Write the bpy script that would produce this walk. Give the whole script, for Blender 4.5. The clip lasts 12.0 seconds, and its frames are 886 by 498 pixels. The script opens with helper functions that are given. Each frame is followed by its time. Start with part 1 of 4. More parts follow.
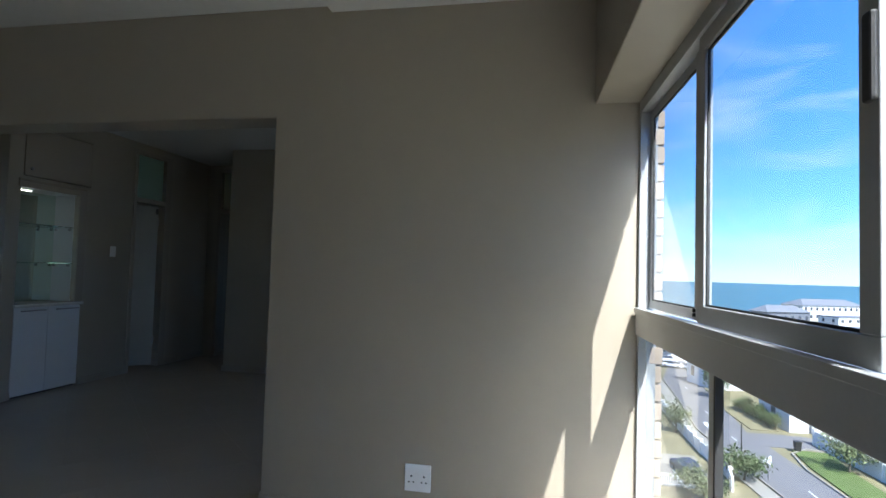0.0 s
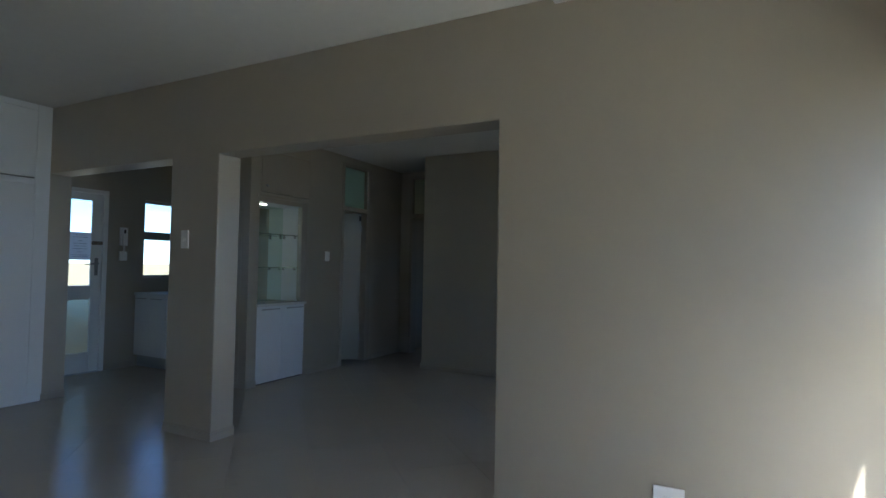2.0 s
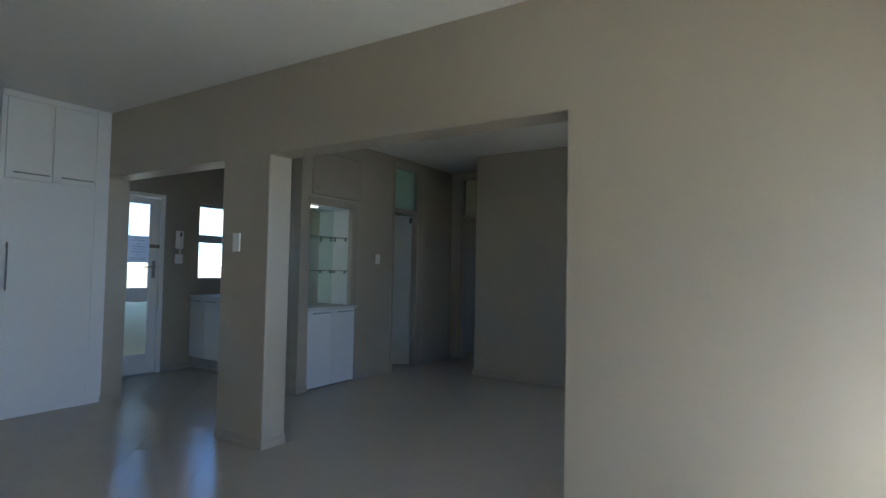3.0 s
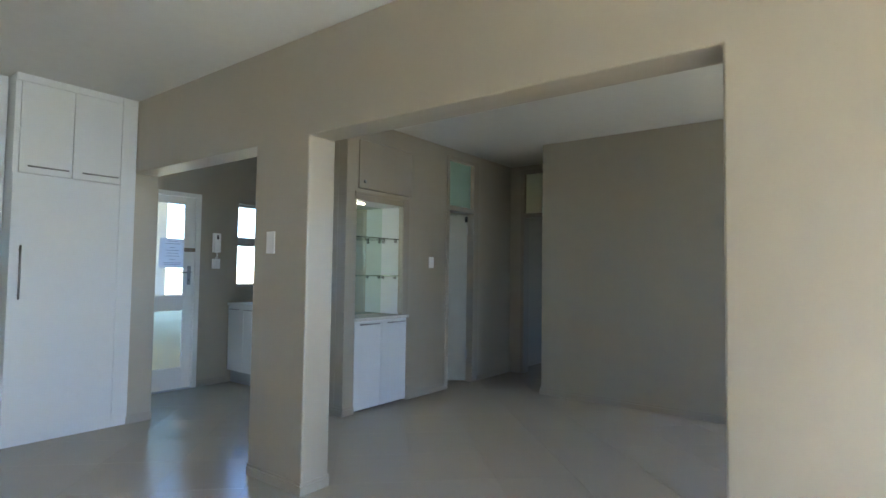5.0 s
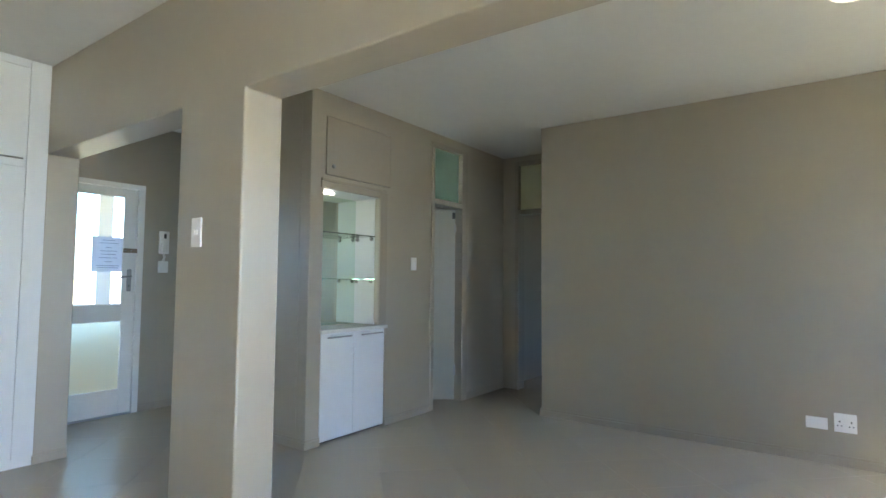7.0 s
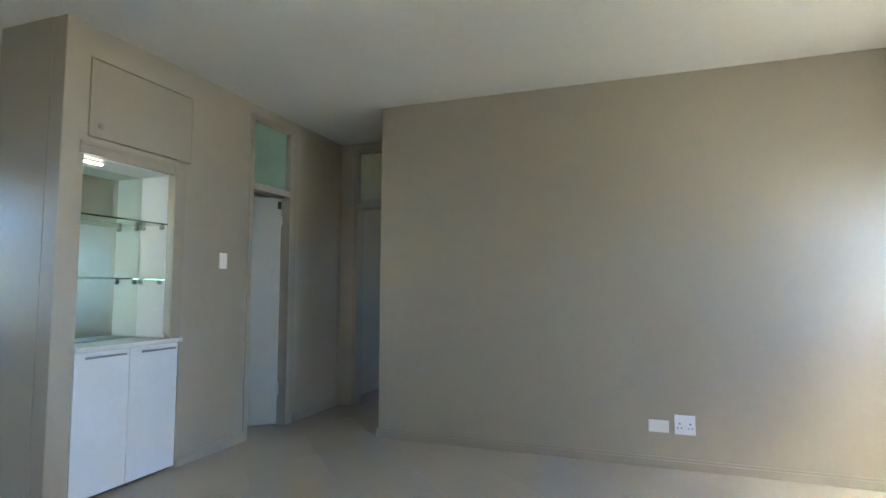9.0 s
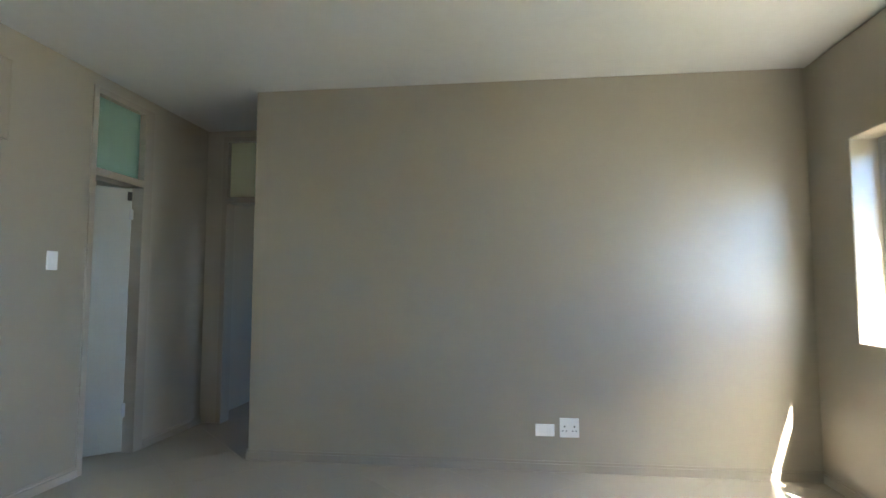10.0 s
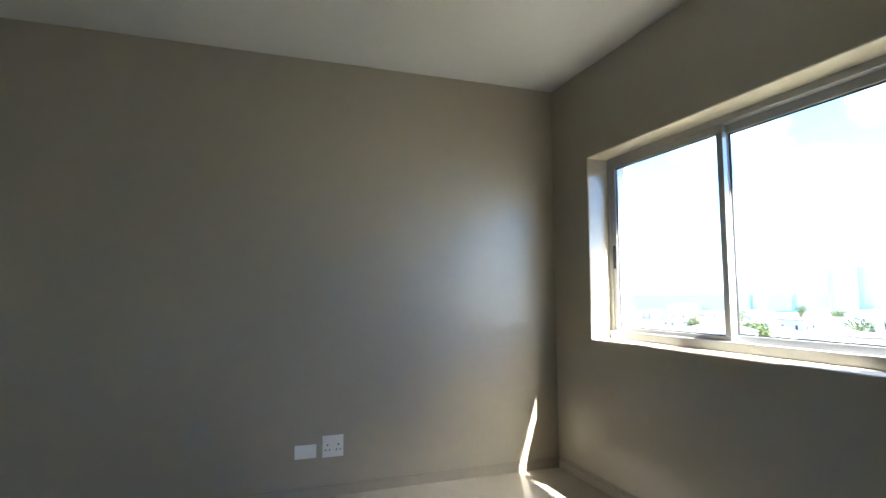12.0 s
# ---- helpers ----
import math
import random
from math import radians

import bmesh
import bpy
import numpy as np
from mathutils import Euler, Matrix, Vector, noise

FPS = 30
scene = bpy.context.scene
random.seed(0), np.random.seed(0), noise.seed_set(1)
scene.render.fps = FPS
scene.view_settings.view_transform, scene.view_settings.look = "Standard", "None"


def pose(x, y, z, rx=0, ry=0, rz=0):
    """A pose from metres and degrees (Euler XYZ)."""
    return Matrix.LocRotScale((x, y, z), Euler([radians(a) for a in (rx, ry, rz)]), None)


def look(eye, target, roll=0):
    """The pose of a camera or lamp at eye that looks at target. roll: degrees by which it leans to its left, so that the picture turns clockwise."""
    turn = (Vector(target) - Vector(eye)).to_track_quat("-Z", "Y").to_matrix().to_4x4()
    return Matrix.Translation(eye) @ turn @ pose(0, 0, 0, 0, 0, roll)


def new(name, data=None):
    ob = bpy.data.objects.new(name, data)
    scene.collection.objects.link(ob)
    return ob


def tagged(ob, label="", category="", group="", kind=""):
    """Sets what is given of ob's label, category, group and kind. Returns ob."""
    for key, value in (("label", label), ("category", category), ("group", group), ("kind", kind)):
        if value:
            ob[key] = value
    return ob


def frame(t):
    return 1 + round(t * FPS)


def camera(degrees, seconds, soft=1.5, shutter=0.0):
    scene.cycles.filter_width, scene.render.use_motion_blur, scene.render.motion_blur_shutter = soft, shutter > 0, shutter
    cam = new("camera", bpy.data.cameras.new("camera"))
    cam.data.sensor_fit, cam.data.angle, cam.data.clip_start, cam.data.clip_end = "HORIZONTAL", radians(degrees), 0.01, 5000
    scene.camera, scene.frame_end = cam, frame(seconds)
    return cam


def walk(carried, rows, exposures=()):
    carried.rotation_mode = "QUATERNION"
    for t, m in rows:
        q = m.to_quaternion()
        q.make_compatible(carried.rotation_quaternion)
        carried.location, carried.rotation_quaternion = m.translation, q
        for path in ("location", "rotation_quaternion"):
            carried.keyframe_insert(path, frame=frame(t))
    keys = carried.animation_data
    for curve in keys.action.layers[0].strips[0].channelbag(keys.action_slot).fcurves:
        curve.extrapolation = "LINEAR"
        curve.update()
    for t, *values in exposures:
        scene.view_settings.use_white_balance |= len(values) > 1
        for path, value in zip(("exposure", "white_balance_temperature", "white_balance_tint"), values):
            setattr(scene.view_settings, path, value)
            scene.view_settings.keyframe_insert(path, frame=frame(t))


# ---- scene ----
cam = camera(78.9, 12.0)
PATH = [
    (0, (1.439, -2.661, 1.25), (1.071, -0.697, 1.336), 1.65),
    (0.5, (1.339, -2.657, 1.238), (0.824, -0.726, 1.325), 1.58),
    (1, (1.24, -2.676, 1.232), (0.562, -0.796, 1.314), 1.45),
    (1.5, (1.149, -2.698, 1.25), (0.336, -0.872, 1.323), 1.1),
    (2, (1.072, -2.662, 1.265), (0.144, -0.892, 1.332), 1.0),
    (2.5, (1.011, -2.612, 1.278), (-0.003, -0.889, 1.347), 1.1),
    (3, (0.9, -2.507, 1.274), (-0.177, -0.823, 1.347), 1.1),
    (3.5, (0.741, -2.388, 1.281), (-0.387, -0.738, 1.353), 1.1),
    (5.5, (0.191, -1.846, 1.256), (-1.022, -0.259, 1.348), 0.8),
    (6, (0.035, -1.699, 1.233), (-1.166, -0.104, 1.338), 0.7),
    (6.5, (-0.068, -1.544, 1.225), (-1.264, 0.054, 1.334), 0.6),
    (7, (-0.118, -1.352, 1.228), (-1.285, 0.267, 1.343), 0.5),
    (9, (-0.337, -0.697, 1.185), (-1.015, 1.179, 1.326), 0.2),
    (9.5, (-0.393, -0.591, 1.202), (-0.886, 1.342, 1.344), 0.2),
    (10, (-0.462, -0.478, 1.203), (-0.70, 1.50, 1.35), 0.05),
    (10.5, (-0.505, -0.362, 1.2), (-0.468, 1.632, 1.354), -0.2),
    (11, (-0.49, -0.253, 1.199), (-0.259, 1.727, 1.356), -0.3),
    (11.5, (-0.505, -0.178, 1.192), (-0.069, 1.767, 1.355), -0.3),
    (12, (-0.541, -0.113, 1.191), (0.123, 1.766, 1.357), -0.3),
]
EXPOSURES = [(0.0, 1.48, 5800, 7), (1.0, 1.76, 5820, 7), (2.0, 2.19, 5900, 7), (3.5, 3.17, 6150, 7), (5.5, 4.13, 6650, 7), (7.0, 4.44, 6750, 7), (9.0, 4.56, 6600, 7), (10.5, 4.35, 6600, 7), (12.0, 3.53, 6450, 7)]
walk(cam, [(t, look(*p)) for t, *p in PATH], EXPOSURES)

# ---- world, sun and light ----
SUN_WAY = Vector((-0.42, 1.0, -1.37)).normalized()      # the way the sunlight travels
world = bpy.data.worlds.new("sky")
scene.world = world
world.use_nodes = True
wn, wl = world.node_tree.nodes, world.node_tree.links
wn.clear()
sky = wn.new("ShaderNodeTexSky")
sky.sky_type, sky.sun_disc = "NISHITA", False
sky.sun_elevation = math.asin(-SUN_WAY.z)
sky.sun_rotation = math.atan2(-SUN_WAY.x, -SUN_WAY.y)
sky.altitude, sky.air_density, sky.dust_density, sky.ozone_density = 20, 0.8, 0.1, 3.5
# thin cirrus: white streaks mixed over the sky by its direction
tc = wn.new("ShaderNodeTexCoord")
stretch = wn.new("ShaderNodeMapping")
stretch.inputs["Scale"].default_value = (1.2, 2.2, 5.0)
stretch.inputs["Rotation"].default_value = (0.5, 0.3, 0.4)
streak = wn.new("ShaderNodeTexNoise")
streak.inputs["Scale"].default_value, streak.inputs["Detail"].default_value = 2.4, 9
streak.inputs["Distortion"].default_value = 0.7
ramp = wn.new("ShaderNodeValToRGB")
ramp.color_ramp.elements[0].position, ramp.color_ramp.elements[1].position = 0.5, 0.85
ramp.color_ramp.elements[1].color = (0.75, 0.75, 0.75, 1)
mixc = wn.new("ShaderNodeMixRGB")
mixc.inputs[2].default_value = (2.9, 3.2, 3.5, 1)
bg = wn.new("ShaderNodeBackground")
bg.inputs[1].default_value = 0.15
wo = wn.new("ShaderNodeOutputWorld")
wl.new(tc.outputs["Generated"], stretch.inputs[0])
wl.new(stretch.outputs[0], streak.inputs[0])
wl.new(streak.outputs[0], ramp.inputs[0])
wl.new(ramp.outputs[0], mixc.inputs[0])
deep = wn.new("ShaderNodeHueSaturation")
deep.inputs["Saturation"].default_value = 1.15
wl.new(sky.outputs[0], deep.inputs["Color"])
tint = wn.new("ShaderNodeMixRGB")
tint.blend_type = "MULTIPLY"
tint.inputs[0].default_value, tint.inputs[2].default_value = 1.0, (0.68, 0.85, 1.06, 1)
wl.new(deep.outputs[0], tint.inputs[1])
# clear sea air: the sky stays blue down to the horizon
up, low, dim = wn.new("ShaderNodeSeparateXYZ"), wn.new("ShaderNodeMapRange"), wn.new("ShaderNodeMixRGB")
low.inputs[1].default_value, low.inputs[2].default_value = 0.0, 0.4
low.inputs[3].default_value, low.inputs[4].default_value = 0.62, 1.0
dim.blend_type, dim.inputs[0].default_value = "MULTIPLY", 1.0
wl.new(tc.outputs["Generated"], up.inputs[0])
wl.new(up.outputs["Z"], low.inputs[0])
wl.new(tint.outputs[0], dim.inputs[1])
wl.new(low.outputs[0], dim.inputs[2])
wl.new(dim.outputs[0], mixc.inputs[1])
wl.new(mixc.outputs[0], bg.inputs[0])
wl.new(bg.outputs[0], wo.inputs[0])

sun = new("sun", bpy.data.lights.new("sun", "SUN"))
sun.data.energy, sun.data.angle, sun.data.color = 5.0, radians(0.53), (1.0, 0.965, 0.91)
sun.matrix_world = look((0, 0, 30), Vector((0, 0, 30)) + SUN_WAY)


def portal(name, at, way, w, h):
    """Guides the sky's light through an opening."""
    lamp = bpy.data.lights.new(name, "AREA")
    lamp.shape, lamp.size, lamp.size_y = "RECTANGLE", w, h
    lamp.cycles.is_portal = True
    ob = new(name, lamp)
    ob.matrix_world = look(at, Vector(at) + Vector(way))
    return ob


# ---- plan ----
CEIL = 2.66          # ceiling height
WALL_T = 0.197       # wall between living and dining room, y 0 to WALL_T
LINTEL = 2.057       # height of the two wide openings
PIER_L, PIER_R = -2.678, -2.157
JAMB_L = -4.395
BX = -3.213          # niche wall face
DY = 3.233           # far dining wall face
D_END = -2.30
EX = 1.487            # dining window wall face
SKIN = 1.985         # outer brick face
WINX = 1.905          # living room window plane
KX = -5.311          # kitchen door wall face
KBACK = 2.66         # kitchen back wall face
NIB_Y, NIB_L = 1.266, -3.75
END_Y = 4.15         # passage end wall
BACK_Y = -5.6         # living room back wall
SKEW = Matrix.Translation((WINX, 0, 0)) @ Matrix.Rotation(radians(2.5), 4, "Z") @ Matrix.Translation((-WINX, 0, 0))    # the window front stands a little out of square
FAR_X = -5.0         # living room side wall behind the kitchenette


# ---- materials ----
def mat(name, colour, rough=0.5, metal=0.0, spec=0.5, var=0.06, scale=6.0, bump=0.0, bump_scale=120.0, fine=60.0, rvar=0.08, rand=0.0, world=False):
    """Colour varied at two scales, uneven gloss, fine relief."""
    m = bpy.data.materials.new(name)
    m.use_nodes = True
    n, l = m.node_tree.nodes, m.node_tree.links
    b = n["Principled BSDF"]
    b.inputs["Metallic"].default_value = metal
    b.inputs["Specular IOR Level"].default_value = spec
    where = n.new("ShaderNodeNewGeometry").outputs["Position"] if world else n.new("ShaderNodeTexCoord").outputs["Object"]
    big, small = n.new("ShaderNodeTexNoise"), n.new("ShaderNodeTexNoise")
    big.inputs["Scale"].default_value, big.inputs["Detail"].default_value = scale, 5
    small.inputs["Scale"].default_value, small.inputs["Detail"].default_value = fine, 3
    for t in (big, small):
        l.new(where, t.inputs["Vector"])
    add = n.new("ShaderNodeMath")
    add.operation = "ADD"
    l.new(big.outputs[0], add.inputs[0])
    l.new(small.outputs[0], add.inputs[1])
    rng = n.new("ShaderNodeMapRange")
    rng.inputs[1].default_value, rng.inputs[2].default_value = 0.6, 1.4
    rng.inputs[3].default_value, rng.inputs[4].default_value = 1 - var, 1 + var
    l.new(add.outputs[0], rng.inputs[0])
    val = rng.outputs[0]
    if rand:
        info = n.new("ShaderNodeObjectInfo")
        rr = n.new("ShaderNodeMapRange")
        rr.inputs[3].default_value, rr.inputs[4].default_value = 1 - rand, 1 + rand
        l.new(info.outputs["Random"], rr.inputs[0])
        mul = n.new("ShaderNodeMath")
        mul.operation = "MULTIPLY"
        l.new(val, mul.inputs[0])
        l.new(rr.outputs[0], mul.inputs[1])
        val = mul.outputs[0]
    hsv = n.new("ShaderNodeHueSaturation")
    hsv.inputs["Color"].default_value = (*colour, 1)
    l.new(val, hsv.inputs["Value"])
    l.new(hsv.outputs[0], b.inputs["Base Color"])
    rg = n.new("ShaderNodeMapRange")
    rg.inputs[3].default_value, rg.inputs[4].default_value = max(0.02, rough - rvar), min(1, rough + rvar)
    l.new(big.outputs[0], rg.inputs[0])
    l.new(rg.outputs[0], b.inputs["Roughness"])
    if bump:
        bn = n.new("ShaderNodeTexNoise")
        bn.inputs["Scale"].default_value, bn.inputs["Detail"].default_value = bump_scale, 3
        l.new(where, bn.inputs["Vector"])
        bp = n.new("ShaderNodeBump")
        bp.inputs["Strength"].default_value, bp.inputs["Distance"].default_value = bump, 0.004
        l.new(bn.outputs[0], bp.inputs["Height"])
        l.new(bp.outputs[0], b.inputs["Normal"])
    return m


def glass(name, colour=(1, 1, 1), rough=0.0):
    m = bpy.data.materials.new(name)
    m.use_nodes = True
    b = m.node_tree.nodes["Principled BSDF"]
    b.inputs["Base Color"].default_value = (*colour, 1)
    b.inputs["Roughness"].default_value = rough
    b.inputs["Transmission Weight"].default_value = 1.0
    b.inputs["IOR"].default_value = 1.45
    return m


def glow(name, colour, strength):
    m = bpy.data.materials.new(name)
    m.use_nodes = True
    b = m.node_tree.nodes["Principled BSDF"]
    b.inputs["Base Color"].default_value = (*colour, 1)
    b.inputs["Emission Color"].default_value = (*colour, 1)
    b.inputs["Emission Strength"].default_value = strength
    return m


M_WALL = mat("taupe_satin_paint", (0.335, 0.292, 0.218), 0.42, spec=0.95, rvar=0.04, var=0.035, scale=1.3, fine=9, bump=0.12, bump_scale=210)
M_WALL.node_tree.nodes["Principled BSDF"].inputs["IOR"].default_value = 1.72
M_CEIL = mat("white_ceiling_paint", (0.64, 0.635, 0.605), 0.75, spec=0.2, var=0.03, scale=1.1, fine=12, bump=0.1, bump_scale=160)
M_TILE = mat("beige_floor_tile", (0.44, 0.39, 0.32), 0.24, spec=0.6, var=0.025, scale=0.8, fine=3, rand=0.008, rvar=0.015, world=True)
M_GROUT = mat("floor_grout", (0.38, 0.33, 0.27), 0.8, var=0.1)
M_SKIRT = mat("painted_skirting", (0.37, 0.33, 0.27), 0.40, var=0.04)
M_WHITE = mat("white_melamine", (0.67, 0.69, 0.70), 0.38, spec=0.5, var=0.012, scale=2, fine=20)
M_DOORW = mat("white_enamel_paint", (0.78, 0.78, 0.76), 0.38, var=0.02, bump=0.05, bump_scale=60)
M_FRAMEP = mat("taupe_enamel_frame", (0.35, 0.31, 0.25), 0.40, var=0.03, scale=4)
M_DOORT = mat("taupe_enamel_door", (0.31, 0.31, 0.27), 0.36, var=0.03, scale=3)
M_ALU = mat("grey_aluminium", (0.40, 0.41, 0.415), 0.38, metal=0.4, var=0.04, scale=8, fine=90)
M_STEEL = mat("brushed_steel", (0.32, 0.32, 0.32), 0.35, metal=1.0, var=0.06, fine=150)
M_DARK = mat("black_rubber", (0.02, 0.02, 0.02), 0.6, var=0.1)
M_PLAST = mat("white_plastic", (0.82, 0.82, 0.80), 0.35, var=0.01)
M_STONE = mat("pale_stone_counter", (0.62, 0.62, 0.58), 0.2, var=0.06, scale=18, fine=140)
M_BRICK = mat("face_brick", (0.42, 0.34, 0.27), 0.85, var=0.14, scale=12, fine=70, bump=0.5, bump_scale=60, rand=0.12)
M_MORTAR = mat("mortar", (0.45, 0.43, 0.40), 0.9, var=0.1, bump=0.3)
M_PAPER = mat("white_paper", (0.80, 0.81, 0.83), 0.7, var=0.01)
pn, pl = M_PAPER.node_tree.nodes, M_PAPER.node_tree.links
thin, blend = pn.new("ShaderNodeBsdfTranslucent"), pn.new("ShaderNodeMixShader")
thin.inputs["Color"].default_value, blend.inputs[0].default_value = (0.75, 0.78, 0.84, 1), 0.5
pl.new(pn["Principled BSDF"].outputs[0], blend.inputs[1])
pl.new(thin.outputs[0], blend.inputs[2])
pl.new(blend.outputs[0], pn["Material Output"].inputs["Surface"])
M_INK = mat("grey_ink", (0.32, 0.34, 0.40), 0.7)
M_GLASS = glass("clear_glass", (0.97, 0.99, 0.98))
M_SHELF = glass("green_edged_glass", (0.80, 0.95, 0.88))


def frosted(name, colour):
    """Obscured glass: scatters the light from behind it."""
    m = glass(name, colour, 0.5)
    n, l = m.node_tree.nodes, m.node_tree.links
    tr, mx = n.new("ShaderNodeBsdfTranslucent"), n.new("ShaderNodeMixShader")
    tr.inputs["Color"].default_value, mx.inputs[0].default_value = (*colour, 1), 0.6
    l.new(n["Principled BSDF"].outputs[0], mx.inputs[1])
    l.new(tr.outputs[0], mx.inputs[2])
    l.new(mx.outputs[0], n["Material Output"].inputs["Surface"])
    return m


M_FROST = frosted("frosted_glass", (0.66, 0.86, 0.82))
M_FROSTW = frosted("obscure_pale_glass", (0.92, 0.94, 0.78))
M_MIRROR = mat("mirror_silver", (0.68, 0.79, 0.71), 0.02, metal=1.0, var=0.004, rvar=0.004)
M_LAMP = glow("lamp_diffuser", (1.0, 0.95, 0.82), 0.06)
M_BULB = glow("strip_light_lens", (1.0, 0.96, 0.78), 3.0)


# ---- builders ----
def link(name, bm, material, parent=None, label="", smooth=False, bevel=0.0):
    me = bpy.data.meshes.new(name)
    bm.normal_update()
    bm.to_mesh(me)
    bm.free()
    if smooth:
        for p in me.polygons:
            p.use_smooth = True
    me.materials.append(material)
    ob = new(name, me)
    if parent:
        ob.parent = parent
    if label:
        ob["label"] = label
    if bevel:
        bv = ob.modifiers.new("bevel", "BEVEL")
        bv.width, bv.segments, bv.limit_method, bv.angle_limit = bevel, 2, "ANGLE", radians(40)
        bv.harden_normals = False
    return ob


def part(name, bm, material, parent, label="", smooth=False, bevel=0.0):
    return link(name, bm, material, parent, label, smooth, bevel)


def box(x0, x1, y0, y1, z0, z1, bm=None, bev=0.0):
    """A box, its edges rounded by bev."""
    own = bmesh.new()
    bmesh.ops.create_cube(own, size=1.0)
    for v in own.verts:
        v.co = Vector(((x0 + x1) / 2 + v.co.x * (x1 - x0), (y0 + y1) / 2 + v.co.y * (y1 - y0), (z0 + z1) / 2 + v.co.z * (z1 - z0)))
    if bev:
        bmesh.ops.bevel(own, geom=own.edges[:], offset=bev, segments=2, profile=0.5, affect="EDGES")
    if bm is None:
        return own
    tmp = bpy.data.meshes.new("tmp")
    own.to_mesh(tmp)
    own.free()
    bm.from_mesh(tmp)
    bpy.data.meshes.remove(tmp)
    return bm


def tube(a, b, r, bm=None, seg=12, r2=None):
    """A round bar from a to b."""
    bm = bm or bmesh.new()
    a, b = Vector(a), Vector(b)
    m = Matrix.Translation((a + b) / 2) @ (b - a).to_track_quat("Z", "Y").to_matrix().to_4x4()
    bmesh.ops.create_cone(bm, cap_ends=True, segments=seg, radius1=r, radius2=r if r2 is None else r2, depth=(b - a).length, matrix=m)
    return bm


def lathe(profile, at, seg=24, bm=None, axis=None):
    """A turned shape from (radius, height) steps round an axis at a place."""
    bm = bm or bmesh.new()
    q = Vector(axis or (0, 0, 1)).to_track_quat("Z", "Y")
    rings = []
    for r, h in profile:
        rings.append([bm.verts.new(Vector(at) + q @ Vector((r * math.cos(k * math.tau / seg), r * math.sin(k * math.tau / seg), h))) for k in range(seg)])
    for a, b in zip(rings, rings[1:]):
        for k in range(seg):
            bm.faces.new((a[k], a[(k + 1) % seg], b[(k + 1) % seg], b[k]))
    bm.faces.new(rings[-1])
    bm.faces.new(rings[0][::-1])
    return bm


def slab(axis, t0, t1, u0, u1, v0, v1, holes=()):
    """A wall of one skin with openings cut through. axis 'x' or 'y': the way it is thick; u runs along it, v is height.
    axis 'z': a floor or ceiling, u is x and v is y."""
    us = sorted({u0, u1, *[h for q in holes for h in q[:2] if u0 < h < u1]})
    vs = sorted({v0, v1, *[h for q in holes for h in q[2:] if v0 < h < v1]})

    def at(t, u, v):
        return {"x": (t, u, v), "y": (u, t, v), "z": (u, v, t)}[axis]

    def full(i, j):
        if not (0 <= i < len(us) - 1 and 0 <= j < len(vs) - 1):
            return False
        cu, cv = (us[i] + us[i + 1]) / 2, (vs[j] + vs[j + 1]) / 2
        return not any(a < cu < b and c < cv < d for a, b, c, d in holes)

    bm = bmesh.new()
    quad = lambda *ps: bm.faces.new([bm.verts.new(p) for p in ps])
    for i in range(len(us) - 1):
        for j in range(len(vs) - 1):
            if not full(i, j):
                continue
            a, b, c, d = us[i], us[i + 1], vs[j], vs[j + 1]
            quad(at(t0, a, c), at(t0, b, c), at(t0, b, d), at(t0, a, d))
            quad(at(t1, a, c), at(t1, a, d), at(t1, b, d), at(t1, b, c))
            if not full(i - 1, j):
                quad(at(t0, a, c), at(t0, a, d), at(t1, a, d), at(t1, a, c))
            if not full(i + 1, j):
                quad(at(t0, b, c), at(t1, b, c), at(t1, b, d), at(t0, b, d))
            if not full(i, j - 1):
                quad(at(t0, a, c), at(t1, a, c), at(t1, b, c), at(t0, b, c))
            if not full(i, j + 1):
                quad(at(t0, a, d), at(t0, b, d), at(t1, b, d), at(t1, a, d))
    bmesh.ops.remove_doubles(bm, verts=bm.verts[:], dist=1e-5)
    bmesh.ops.recalc_face_normals(bm, faces=bm.faces[:])
    bmesh.ops.dissolve_limit(bm, angle_limit=0.01, verts=bm.verts[:], edges=bm.edges[:])
    return bm


def structure(name, bm, material, label, category="wall", bevel=0.0):
    return tagged(link(name, bm, material, bevel=bevel), label, category, kind="structure")


def empty(name, label, category, at=(0, 0, 0), group="", kind=""):
    ob = new(name)
    ob.location = at
    return tagged(ob, label, category, group, kind)


def under(thing, ob):
    """Parents a part at its world place."""
    ob.parent = thing
    ob.matrix_parent_inverse = Matrix.Translation(-Vector(thing.location))
    return ob


def piece(thing, name, bm, material, label="", smooth=False, bevel=0.0):
    return under(thing, link(name, bm, material, None, label, smooth, bevel))


def subpiece(thing, above, name, bm, material, label="", smooth=False):
    ob = link(name, bm, material, None, label, smooth)
    ob.parent = above
    return ob

# ---- large structure ----
structure("floor_slab", slab("z", -0.20, -0.0018, FAR_X - 0.5, SKIN, BACK_Y - 0.2, 7.2), M_GROUT, "concrete floor slab under the beige floor tiles", "floor")
structure("ceiling", slab("z", CEIL, CEIL + 0.2, FAR_X - 0.5, 1.93, BACK_Y - 0.2, 7.2), M_CEIL, "smooth white painted plaster ceiling", "ceiling")
structure("roof_edge", box(1.78, SKIN, BACK_Y - 0.2, 0.0, CEIL - 0.002, CEIL + 0.196), M_CEIL, "concrete slab edge over the window beam", "ceiling").matrix_world = SKEW
structure("ceiling_drop", box(0.30, 1.78, BACK_Y, 0, 2.622, CEIL), M_CEIL, "slightly lowered white ceiling panel beside the window beam", "ceiling")
